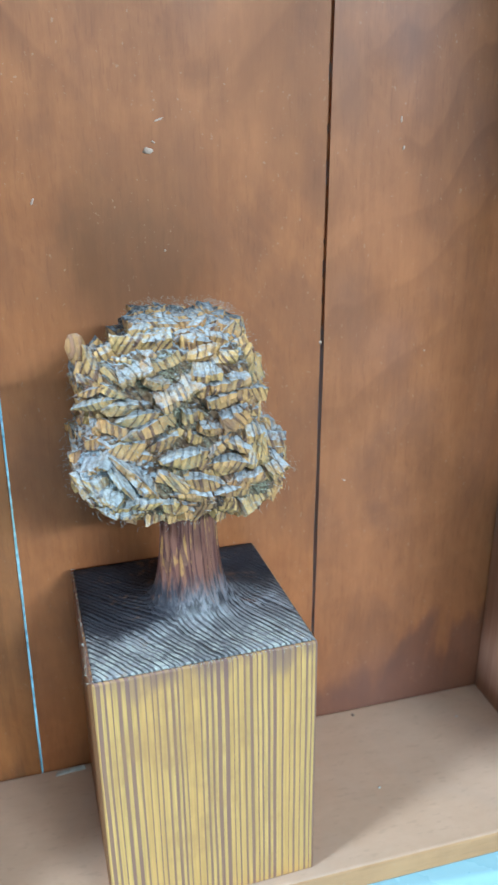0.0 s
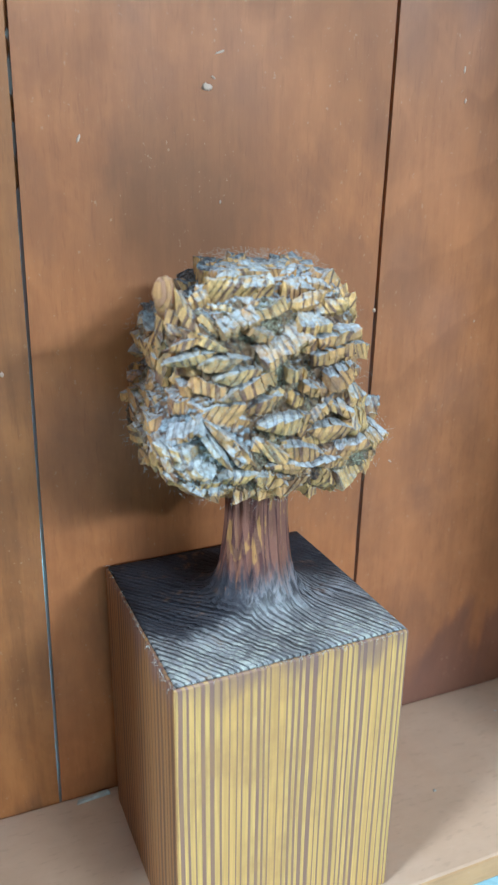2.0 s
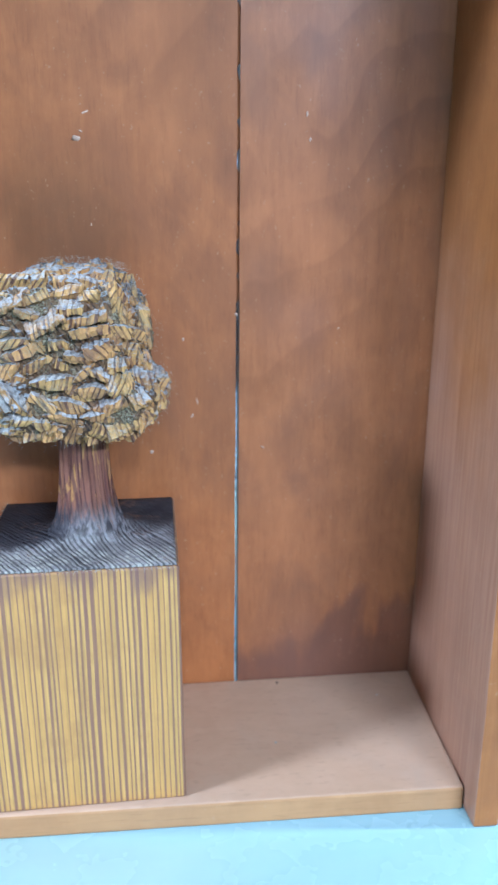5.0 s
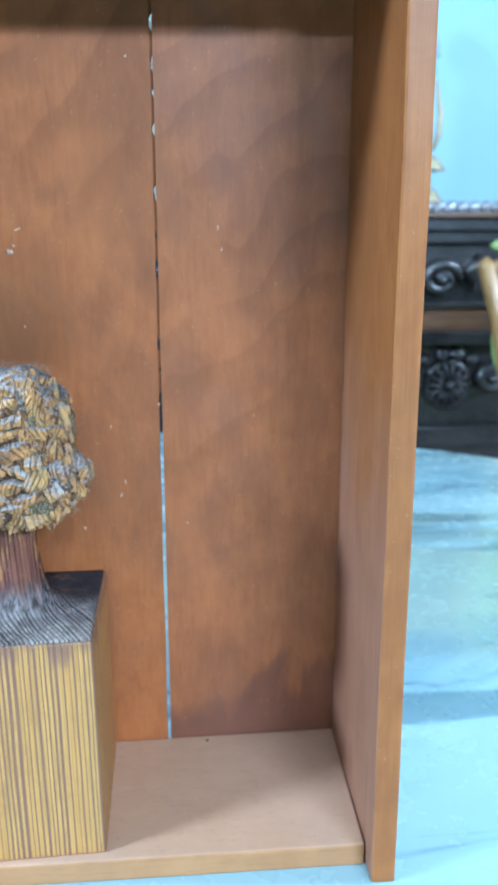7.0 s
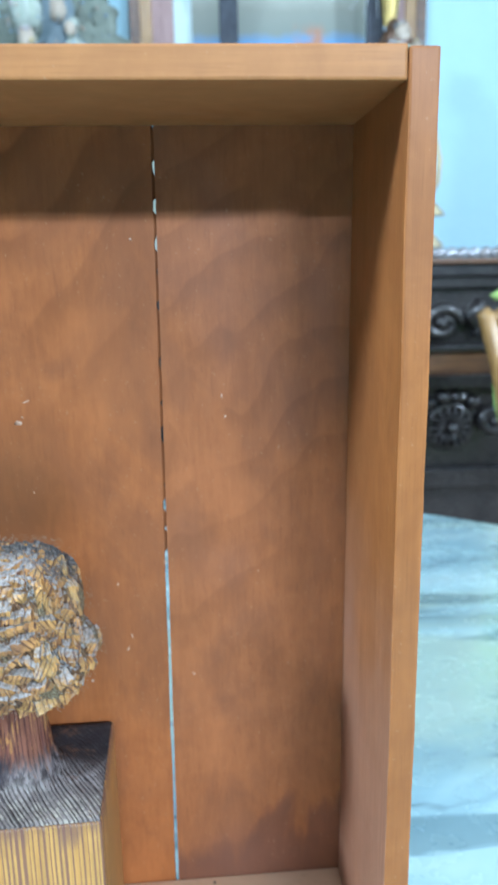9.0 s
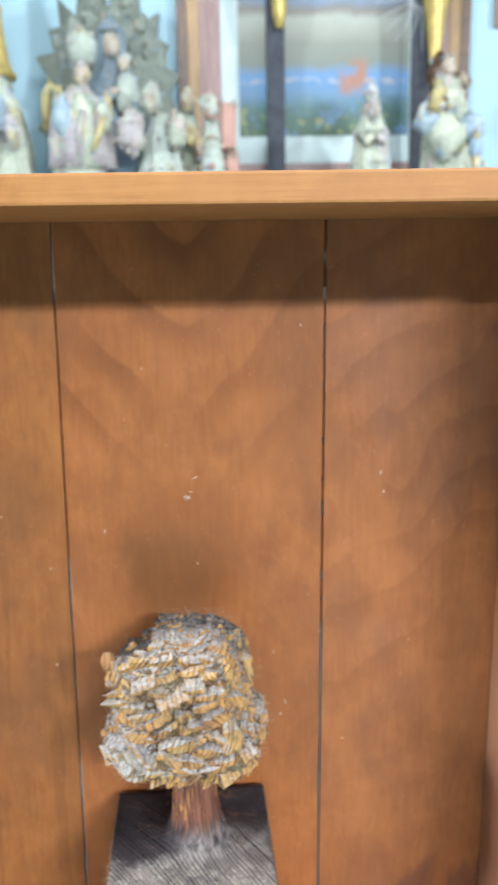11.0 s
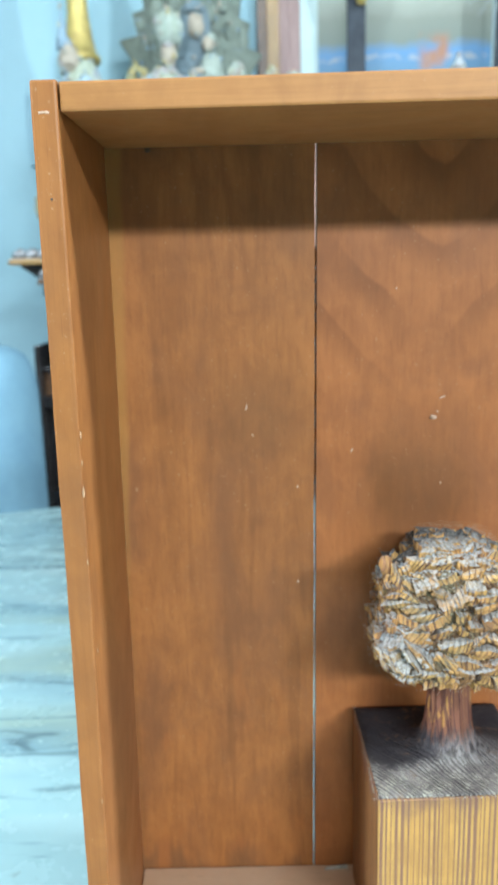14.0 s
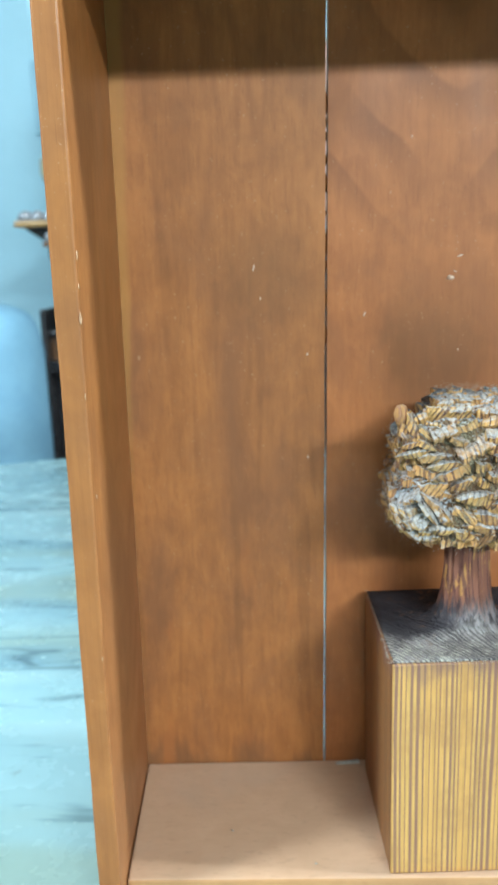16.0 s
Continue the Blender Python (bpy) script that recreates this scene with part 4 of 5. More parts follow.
CHIPS_MID = [
    (-1.5, 19, 16, 8.5, 7, 15), (9.5, 26, 14, 12, 6, 4), (16, 21, 18, 7.5, 6.5, 14), (18, 15, 16, 7, 6.5, 14), (3.5, 9.5, 11, 7.5, 6, 0), (-6.5, 9.5, 9, 7, 3, 0),
    (12, 4, 17, 8, 6.5, -16), (20.5, 7.5, 11, 7.5, 5.5, 0), (29.5, 0.5, 10, 12, 5, -8), (19, -2.5, 15, 6.5, 6, -4), (28, -7.5, 11, 12, 5.5, 0), (14, -2.5, 14, 3.2, 6.5, 45), (4.5, 1, 8, 6, 3.5, -20)]
CHIPS_LOW = [
    (0.5, -6.2, 26, 8.5, 7.5, 5), (15.5, -10.5, 20, 7.5, 7, -4), (7, -17, 20, 6.5, 6, 0), (20.5, -17.5, 14, 8, 6, 4), (-18.5, -10.5, 26, 4.6, 7.5, -60), (-23.5, -10.5, 26, 4.2, 7, -58),
    (-14, -15.5, 15, 5.5, 7, -60), (-31, -7, 17, 10, 6, -8), (-33, -14, 14, 8, 5.5, -4), (-36, -17, 10, 7, 4.5, 0), (-5, -15.5, 15, 7, 4.5, 0), (2, -21.5, 20, 6, 5.5, 0), (15.5, -22, 15, 5, 5.5, 6), (-15, -24, 16, 6, 5, -6),
    (-28, -20, 13, 6, 6, -15), (31, -16, 9, 9, 5, 0)]
rng = random.Random(11)
cuts = []
for x, z, wide, high, deep, lean in CHIPS_HIGH + CHIPS_WEST + CHIPS_MID + CHIPS_LOW:
    kind = "slat" if wide > 2.55 * high else "ledge" if high > 8.4 else "chunk"
    size = rng.uniform(0.85, 1.2)
    cuts.append((facing_front(x / 1000, z / 1000), size * wide / 1150, size * high / 1000, deep / 860, radians(lean + rng.uniform(-22, 22)), kind))
FRONT_CHIPS = len(cuts)
COUNT = 470
for i in range(COUNT):
    z = 1 - 2 * (i + 0.5) / COUNT
    a = i * 2.399963 + rng.uniform(-0.12, 0.12)
    s = math.sqrt(1 - z * z)
    d = Vector((s * math.cos(a), s * math.sin(a), z))
    p, n = crown_point(d)
    gap = min((crown_point(c[0])[0] - p).length for c in cuts[:FRONT_CHIPS])
    if gap < 0.0048:
        continue
    small = 0.62 if gap < 0.009 else 1.0
    swing = 1.6 * noise.noise(p * 45) + rng.uniform(-0.5, 0.5)
    if n.x > 0.6:
        swing = radians(90) + rng.uniform(-0.4, 0.4) if rng.random() < 0.55 else swing
    cuts.append((d, small * rng.uniform(0.008, 0.016), small * rng.uniform(0.0048, 0.0088), small * rng.uniform(0.003, 0.0055), swing, rng.choice(("slat", "chunk"))))

U, V = 480, 300
points, outward = [], []
for j in range(V + 1):
    f = math.pi * (0.004 + 0.992 * j / V)
    for i in range(U):
        a = math.tau * i / U
        p, n = crown_point(Vector((math.sin(f) * math.cos(a), math.sin(f) * math.sin(a), -math.cos(f))))
        points.append(p)
        outward.append(n)
skin, out = np.array(points), np.array(outward)
rise = np.array([0.0011 * abs(noise.noise(p * 260)) + 0.0007 * noise.noise(Vector((p.x * 900, p.y * 900, p.z * 240))) + 0.0005 * noise.noise(p * 1300) for p in points])
skin = skin + out * (1.8 * rise - 0.0021)[:, None]
faces = [(j * U + i, j * U + (i + 1) % U, (j + 1) * U + (i + 1) % U, (j + 1) * U + i) for j in range(V) for i in range(U)]
faces += [tuple(range(U - 1, -1, -1)), tuple(range(V * U, V * U + U))]
data = bpy.data.meshes.new("crown")
data.from_pydata(skin.tolist(), [], faces)
data.materials.append(SHADED_HEWN)
data.polygons.foreach_set("use_smooth", [True] * len(data.polygons))
crown = new("crown", data)
crown.parent = tree
crown.matrix_parent_inverse = world_of(tree).inverted()
tagged(crown, "hewn crown of rough striped chips, greyed with dust")


def leaf_mesh(seed, kind):
    """A chip left standing between cuts: a ledge above, a broken stepped face that juts out towards one end, an undercut. kind: chunk, slat (thin, pointed) or ledge (broad sloping top)."""
    rng = random.Random(seed)
    bm = bmesh.new()
    j = lambda s: rng.uniform(-s, s)  # noqa: E731
    cols = rng.choice((3, 4, 5)) if kind != "ledge" else 6
    stops = [-0.5 + k / cols + (j(0.25) / cols if 0 < k < cols else 0) for k in range(cols + 1)]
    flip = rng.choice((-1, 1))
    share = {"chunk": rng.uniform(0.58, 0.8), "slat": rng.uniform(0.6, 0.85), "ledge": rng.uniform(0.22, 0.34)}[kind]
    top_a, top_b, low_a, low_b = rng.uniform(0.3, 0.5), rng.uniform(0.3, 0.5), rng.uniform(0.25, 0.5), rng.uniform(0.25, 0.5)
    rows = []
    for a, b in zip(stops, stops[1:]):
        step, drop, lift = j(0.08), j(0.08), j(0.06)
        for x in (a, b):
            t = 0.5 + flip * x
            if kind == "slat":
                ends = max(0.15, 1 - abs(2 * x) ** 2.4)
                top, low, n0 = 0.55 * ends + lift, -0.55 * ends + 0.5 * drop, 0.35 + 0.65 * t ** 0.7 * (1 if t < 0.9 else 0.8) + 0.5 * step
            else:
                top, low = top_a + (top_b - top_a) * t + lift, -(low_a + (low_b - low_a) * t) + drop
                n0 = (0.62 if kind == "ledge" else 0.34) + (0.38 if kind == "ledge" else 0.66) * t ** 0.8 + step
            lip = low + (top - low) * share + j(0.04)
            half = 0.5 * (low + lip)
            rows.append([bm.verts.new(p) for p in (
                (x, top, -0.9), (x, top, 0.03 + j(0.04)), (x, 0.5 * (top + lip) + j(0.05), 0.5 * n0 + j(0.08)), (x, lip, n0),
                (x, half + j(0.03), n0 * (0.92 + j(0.07))), (x, low, n0 * (0.74 + j(0.1))), (x, low + 0.04, 0.2 * n0), (x, low + 0.12, -0.9))])
    n = len(rows[0])
    for p, q in zip(rows, rows[1:]):
        for k in range(n):
            bm.faces.new((p[k], p[(k + 1) % n], q[(k + 1) % n], q[k]))
    bm.faces.new(rows[0][::-1])
    bm.faces.new(rows[-1])
    for v in bm.verts:
        v.co += Vector((0, 0.12 * noise.noise(v.co * 3.1 + Vector((seed, 0, 0))), 0.16 * noise.noise(v.co * 2.6 + Vector((0, seed, 0)))))
    bmesh.ops.subdivide_edges(bm, edges=bm.edges, cuts=2, use_grid_fill=True)
    for v in bm.verts:
        q = v.co + Vector((seed, 0, 0))
        v.co += Vector((0.03 * noise.noise(q * 7), 0.045 * noise.noise(q * 5 + Vector((0, 9, 0))) + 0.03 * noise.noise(Vector((q.x * 26, q.y * 4, q.z * 4))), 0.08 * noise.noise(q * 4.5 + Vector((0, 0, 9))) + 0.05 * noise.noise(Vector((q.x * 30, q.y * 7, 3)))))
    for e in bm.edges:
        e.smooth = len(e.link_faces) < 2 or e.calc_face_angle(0) < 0.75
    return mesh_of("carved_leaf", bm, CARVED, True)


bm = bmesh.new()
tube(bm, [CROWN + Vector(v) for v in ((-0.0325, -0.0180, 0.0270), (-0.0335, -0.0205, 0.0310), (-0.0343, -0.0210, 0.0345), (-0.0348, -0.0208, 0.0376), (-0.0350, -0.0206, 0.0390))], [0.0030, 0.0034, 0.0034, 0.0028, 0.0012], 18)
for v in bm.verts:
    v.co += 0.0012 * Vector((noise.noise(v.co * 190), noise.noise(v.co * 190 + Vector((4, 0, 0))), noise.noise(v.co * 260)))
part("knob", bm, KNOB, crown, "rounded knob at the top corner", True)
SHAPES = {kind: [leaf_mesh(first + k, kind) for k in range(count)] for kind, first, count in (("chunk", 0, 36), ("slat", 100, 18), ("ledge", 200, 8))}
for k, (d, wide, high, deep, swing, kind) in enumerate(cuts):
    if k >= FRONT_CHIPS and k % 4 and d.y > 0.25:
        continue
    p, n, side, up = axes(d, swing)
    p = p - n * 0.0026
    n = (n + side * rng.uniform(-0.3, 0.3) + up * rng.uniform(-0.12, 0.3)).normalized()
    m = Matrix(((side.x * wide, up.x * high, n.x * deep, p.x), (side.y * wide, up.y * high, n.y * deep, p.y), (side.z * wide, up.z * high, n.z * deep, p.z), (0, 0, 0, 1)))
    ob = new("carved_leaf", rng.choice(SHAPES[kind]))
    ob.parent = crown
    ob.matrix_parent_inverse = Matrix.Identity(4)
    ob.matrix_basis = m

# loose fibres round the crown
bm = bmesh.new()
for i in range(2100):
    tuft = i > 1500
    d = Vector((rng.uniform(-0.6, 0.9), rng.uniform(-0.1, 0.9), 0.95) if tuft else (rng.gauss(0, 1), rng.gauss(-0.3, 1), rng.gauss(-0.15, 1))).normalized()
    p, n = crown_point(d)
    p = p + n * rng.uniform(0.0, 0.004)
    way = (n + Vector((rng.uniform(-1.2, 1.2), rng.uniform(-1.2, 1.2), rng.uniform(-1.2, 1.2)))).normalized()
    size = rng.uniform(0.0006, 0.0011 if tuft else 0.0018)
    bend = Vector((rng.uniform(-1, 1), rng.uniform(-1, 1), rng.uniform(-1, 0.4))) * size * 0.8
    tube(bm, [p, p + way * size * 0.5 + bend * 0.3, p + way * size + bend], [0.00006, 0.00005, 0.00002], 3)
for i in range(260):
    edge = i % 2
    u = rng.random()
    p = Vector((BX0 + 0.091 * u, BY0 + 0.0005, BZ) if edge == 0 else (BX0 + 0.0005, BY0 + 0.089 * u, BZ))
    way = Vector((rng.uniform(-1, 0.3), rng.uniform(-1, 0.3), rng.uniform(-0.3, 1)))
    size = rng.uniform(0.0008, 0.0024)
    tube(bm, [p, p + way * size * 0.5, p + way * size + Vector((rng.uniform(-1, 1), rng.uniform(-1, 1), -0.5)) * size * 0.5], [0.00009, 0.00007, 0.00003], 3)
tagged(part("wood_fuzz", bm, FIBRE, tree, "fine loose wood fibres"), kind="stuff")

# ---- the carved sideboard ----
sideboard = thing("sideboard", (0.6, 2.5, 0), "long black carved sideboard with a beaded top edge", "sideboard")
SX0, SX1, SY0, SY1 = -0.675, 2.1, 2.15, 2.97


def piece(name, lo, hi, material, parent, label="", bevel=0.004):
    bm = bmesh.new()
    block(bm, lo[0], hi[0], lo[1], hi[1], lo[2], hi[2], bevel)
    return part(name, bm, material, parent, label)


top = piece("top", (-0.66, SY0, 1.157), (SX1, SY1, 1.172), WALNUT, sideboard, "brown wooden top with a silvered beaded edge")
piece("cornice", (-0.65, SY0 + 0.02, 1.122), (SX1 - 0.04, SY1, 1.1565), EBONY, sideboard)
piece("cornice", (-0.64, SY0 + 0.04, 1.088), (SX1 - 0.07, SY1, 1.1215), EBONY, sideboard)
piece("frieze", (-0.63, SY0 + 0.07, 0.922), (SX1 - 0.1, SY1, 1.0875), EBONY, sideboard)
piece("ledge", (SX0 - 0.02, SY0 + 0.03, 0.905), (SX1 + 0.02, SY1, 0.9215), EBONY, sideboard)
piece("rail", (SX0 - 0.0, SY0 + 0.05, 0.835), (SX1 - 0.0, SY1, 0.9045), WALNUT, sideboard, "plain brown polished rail")
piece("ledge", (SX0 - 0.02, SY0 + 0.02, 0.8), (SX1 + 0.02, SY1, 0.8345), EBONY, sideboard)
body = piece("body", (SX0, SY0 + 0.07, 0.08), (SX1, SY1, 0.7995), EBONY, sideboard)
piece("ledge", (SX0 - 0.01, SY0 + 0.03, 0.49), (SX1 + 0.01, SY0 + 0.0695, 0.545), EBONY, sideboard)
piece("plinth", (SX0 - 0.02, SY0 + 0.02, 0), (SX1 + 0.02, SY1, 0.0795), EBONY, sideboard)

bm = bmesh.new()
blob(bm, (0, 0, 0), (0.022, 0.014, 0.016), 0, 12, 8)
bead = mesh_of("bead", bm, BEAD)
for i in range(81):
    ob = new("bead", bead)
    ob.parent = top
    ob.matrix_parent_inverse = Matrix.Identity(4)
    ob.matrix_basis = pose(-0.64 + i * 0.0336, SY0 + 0.02, 1.186, 0, -32, 0)

cap = piece("end_cap", (-0.742, SY0 + 0.01, 1.213), (-0.62, SY1, 1.231), HONEY, sideboard, "brown raised end of the top with silvered beads", 0.008)
for i in range(3):
    ob = new("bead", bead)
    ob.parent = cap
    ob.matrix_parent_inverse = Matrix.Identity(4)
    ob.matrix_basis = pose(-0.715 + i * 0.034, SY0 + 0.035, 1.2415, 0, -32, 0)
bm = bmesh.new()
hexa(bm, [(-0.675, SY0 + 0.09, 1.1725), (-0.63, SY0 + 0.06, 1.1725), (-0.63, SY1, 1.1725), (-0.675, SY1, 1.1725)],
     [(-0.722, SY0 + 0.03, 1.2125), (-0.63, SY0 + 0.03, 1.2125), (-0.63, SY1, 1.2125), (-0.722, SY1, 1.2125)], 0.008)
part("bracket", bm, EBONY, sideboard, "dark carved bracket under the raised end")

piece("end_panel", (-0.690, SY0 + 0.012, 0.01), (-0.6755, SY1, 0.985), EBONY, sideboard, "plain dark end panel")


def scroll_bm(x, z, size, y, flip):
    bm = bmesh.new()
    pts, rad = [], []
    for k in range(34):
        a = k * 0.30
        r = size * (1 - k / 40)
        pts.append((x + flip * r * math.cos(a), y - 0.012 - 0.0006 * k, z + r * math.sin(a) * 0.8))
        rad.append(0.012 + 0.011 * math.sin(math.pi * min(1.0, k / 20)) - 0.006 * k / 34)
    tube(bm, pts, rad, 8)
    blob(bm, (x, y - 0.03, z), (0.018, 0.018, 0.018))
    return bm


for i in range(13):
    x = -0.5 + i * 0.2
    part("scroll", scroll_bm(x, 0.985, 0.062, SY0 + 0.075, 1 if i % 2 else -1), EBONY, sideboard, "glossy carved scroll", True)
    bm = bmesh.new()
    tube(bm, [(x + 0.1 + 0.014 * math.sin(k * 1.1), SY0 + 0.058, 1.055 - 0.012 * k) for k in range(10)], [0.006, 0.016, 0.024, 0.02, 0.024, 0.016, 0.02, 0.013, 0.012, 0.005], 9)
    part("carved_leaf", bm, EBONY, sideboard, "glossy carved leaf", True)


def rosette(x, z):
    y = SY0 + 0.06
    bm = bmesh.new()
    tube(bm, [(x + 0.066 * math.cos(math.tau * k / 28), y + 0.008, z + 0.066 * math.sin(math.tau * k / 28)) for k in range(29)], 0.013, 8)
    hub = part("rosette", bm, EBONY, sideboard, "glossy carved rosette", True)
    bm = bmesh.new()
    blob(bm, (x, y - 0.02, z), (0.018, 0.02, 0.018))
    part("button", bm, EBONY, hub, "", True)
    for k in range(14):
        a = math.tau * k / 14
        bm = bmesh.new()
        blob(bm, (0.038, 0.002, 0), (0.032, 0.022, 0.0085), 0, 10, 8, 0.25, k)
        bmesh.ops.transform(bm, matrix=pose(x, y, z, 0, -math.degrees(a), 0), verts=bm.verts)
        part("petal", bm, EBONY, hub, "", True)
    for k in range(5):
        a = 0.9 + k * 0.45
        bm = bmesh.new()
        blob(bm, (x + 0.11 * math.cos(a), y, z + 0.095 * math.sin(a)), (0.028, 0.024, 0.02), 0, 8, 6, 0.4, k)
        part("carved_leaf", bm, EBONY, hub, "", True)
    for flip in (-1, 1):
        part("scroll", scroll_bm(x + flip * 0.135, z + 0.015, 0.05, y + 0.01, flip), EBONY, sideboard, "glossy carved scroll", True)


for x in (-0.35, 0.28, 0.92, 1.56):
    rosette(x + 0.018, 0.672)

# ---- statues and ornaments on the sideboard ----
ST = 1.1725


def robe(bm, x, y, wide, height, slot, folds=9, depth=0.08, squash=0.75, base=ST):
    lathe(bm, (x, y, base), [(wide * 0.5, 0), (wide * 0.52, 0.02), (wide * 0.47, height * 0.25), (wide * 0.42, height * 0.5), (wide * 0.38, height * 0.7), (wide * 0.3, height * 0.86), (wide * 0.13, height)], 40, slot, folds, depth, squash)


def statue(label, mats, build, group="painted statues"):
    bm = bmesh.new()
    build(bm)
    skin = [v.co.copy() for v in bm.verts if v.co.z > 1.5]
    for k in range(260):
        p = rng.choice(skin)
        s = rng.uniform(0.003, 0.006)
        blob(bm, (p.x, p.y - 0.004, p.z), (s, 0.7 * s, s * rng.uniform(0.7, 1.8)), rng.randrange(len(mats)), 7, 5, 0.8, k)
    for v in bm.verts:
        v.co += 0.006 * Vector((noise.noise(v.co * 34), noise.noise(v.co * 34 + Vector((7, 0, 0))), noise.noise(v.co * 34 + Vector((0, 7, 0)))))
    return single("statue", bm, mats, label, "statue", group, smooth=True)


def mother(bm):
    # jagged leafy back
    rim = []
    for k in range(30):
        a = -0.55 + (math.pi + 1.1) * k / 29
        r = (1.04 if k % 2 else 0.85) * (1 + 0.05 * math.sin(k * 1.7))
        rim.append((-0.25 + 0.232 * r * math.cos(a), 1.83 + 0.36 * r * math.sin(a)))
    rim = [(-0.36, ST), (-0.13, ST)] + rim
    front = [bm.verts.new((px, 2.77, pz)) for px, pz in rim]
    back = [bm.verts.new((px, 2.81, pz)) for px, pz in rim]
    for f in (bm.faces.new(front), bm.faces.new(back[::-1])):
        f.material_index = 3
    for k in range(len(rim)):
        bm.faces.new((front[k], back[k], back[(k + 1) % len(rim)], front[(k + 1) % len(rim)])).material_index = 3
    for k in range(46):
        a = k * 2.4
        r = 0.2 * math.sqrt((k + 1) / 46)
        blob(bm, (-0.245 + 0.93 * r * math.cos(a), 2.770, 1.87 + 1.4 * r * math.sin(a)), (0.022, 0.005, 0.032), 3, 9, 6, 0.8, k)
    robe(bm, -0.215, 2.66, 0.25, 0.68, 0, 11, 0.12)
    # hood, face and shoulders
    lathe(bm, (-0.22, 2.655, 1.80), [(0.085, 0), (0.078, 0.05), (0.052, 0.09), (0.046, 0.13), (0.05, 0.17), (0.042, 0.21), (0.02, 0.235), (0.004, 0.24)], 24, 4, 7, 0.06, 0.8)
    blob(bm, (-0.217, 2.618, 1.948), (0.027, 0.02, 0.038), 2, 14, 10, 0.1)
    blob(bm, (-0.222, 2.62, 2.0), (0.036, 0.028, 0.018), 4, 12, 8, 0.2)
    # the child on the arm
    lathe(bm, (-0.172, 2.6, 1.74), [(0.034, 0), (0.04, 0.05), (0.03, 0.1), (0.014, 0.125)], 18, 1, 6, 0.12)
    blob(bm, (-0.177, 2.585, 1.885), (0.02, 0.02, 0.025), 2, 12, 8, 0.15)
    blob(bm, (-0.172, 2.595, 1.902), (0.022, 0.02, 0.02), 1, 12, 8, 0.3)
    tube(bm, [(-0.262, 2.62, 1.84), (-0.258, 2.58, 1.79), (-0.225, 2.56, 1.785), (-0.195, 2.56, 1.80)], [0.026, 0.024, 0.018, 0.012], 10, 4)
    blob(bm, (-0.205, 2.555, 1.80), (0.02, 0.014, 0.012), 2, 10, 6, 0.2)
    tube(bm, [(-0.15, 2.58, 1.76), (-0.14, 2.56, 1.71), (-0.15, 2.55, 1.66)], [0.018, 0.02, 0.014], 9, 4)


statue("seated figure with child before a jagged leafy green back", [SLATE, SAGE, FLESH, FOLIAGE, DUSK], mother)


def crowned(bm):
    robe(bm, -0.315, 2.5, 0.2, 0.62, 0, 8, 0.12)
    # cloak over the shoulders, opened in front
    lathe(bm, (-0.305, 2.49, 1.56), [(0.1, 0), (0.098, 0.08), (0.088, 0.15), (0.06, 0.2), (0.026, 0.235)], 30, 1, 7, 0.1, 0.6)
    lathe(bm, (-0.292, 2.465, 1.56), [(0.052, 0), (0.05, 0.1), (0.042, 0.17), (0.02, 0.21)], 24, 0, 8, 0.12, 0.7)
    blob(bm, (-0.352, 2.45, 1.70), (0.03, 0.03, 0.06), 2, 14, 10, 0.3, 5)
    blob(bm, (-0.232, 2.45, 1.70), (0.026, 0.03, 0.05), 0, 14, 10, 0.3, 7)
    tube(bm, [(-0.262, 2.43, 1.60), (-0.245, 2.425, 1.65), (-0.225, 2.42, 1.70)], [0.009, 0.011, 0.008], 8, 3)
    tube(bm, [(-0.30, 2.43, 1.58), (-0.302, 2.425, 1.66), (-0.29, 2.43, 1.72)], [0.012, 0.013, 0.008], 8, 1)
    blob(bm, (-0.292, 2.49, 1.835), (0.025, 0.026, 0.036), 4, 14, 10, 0.1)
    lathe(bm, (-0.292, 2.5, 1.862), [(0.03, 0), (0.037, 0.03), (0.044, 0.058), (0.03, 0.082), (0.008, 0.105)], 18, 5, 5, 0.14)
    blob(bm, (-0.220, 2.48, 1.72), (0.016, 0.016, 0.06), 3, 10, 8, 0.3)


statue("crowned figure in a painted robe of gold, rose and blue", [CREAM, PINK, BLUE, OLD_GOLD, FLESH, SAGE], crowned)


def winged(bm):
    robe(bm, -0.415, 2.62, 0.07, 0.6, 0, 6, 0.1)
    tube(bm, [(-0.430, 2.6, 1.7), (-0.428, 2.6, 1.8), (-0.410, 2.6, 1.83), (-0.390, 2.6, 1.81), (-0.385, 2.6, 1.78)], 0.014, 8, 1)


statue("slim teal figure with a gold crook", [TEAL, OLD_GOLD], winged)


def kneeling(bm):
    robe(bm, -0.065, 2.52, 0.17, 0.55, 0, 9, 0.14)
    blob(bm, (-0.085, 2.5, 1.765), (0.03, 0.032, 0.04), 0, 10, 8, 0.2)
    blob(bm, (-0.09, 2.475, 1.755), (0.02, 0.02, 0.026), 1)
    blob(bm, (-0.15, 2.46, 1.66), (0.045, 0.04, 0.06), 2, 10, 8, 0.5, 2)
    blob(bm, (-0.01, 2.46, 1.66), (0.035, 0.04, 0.05), 3, 10, 8, 0.5, 4)


statue("kneeling figure in a dull green robe", [SAGE, FLESH, PINK, CREAM], kneeling)


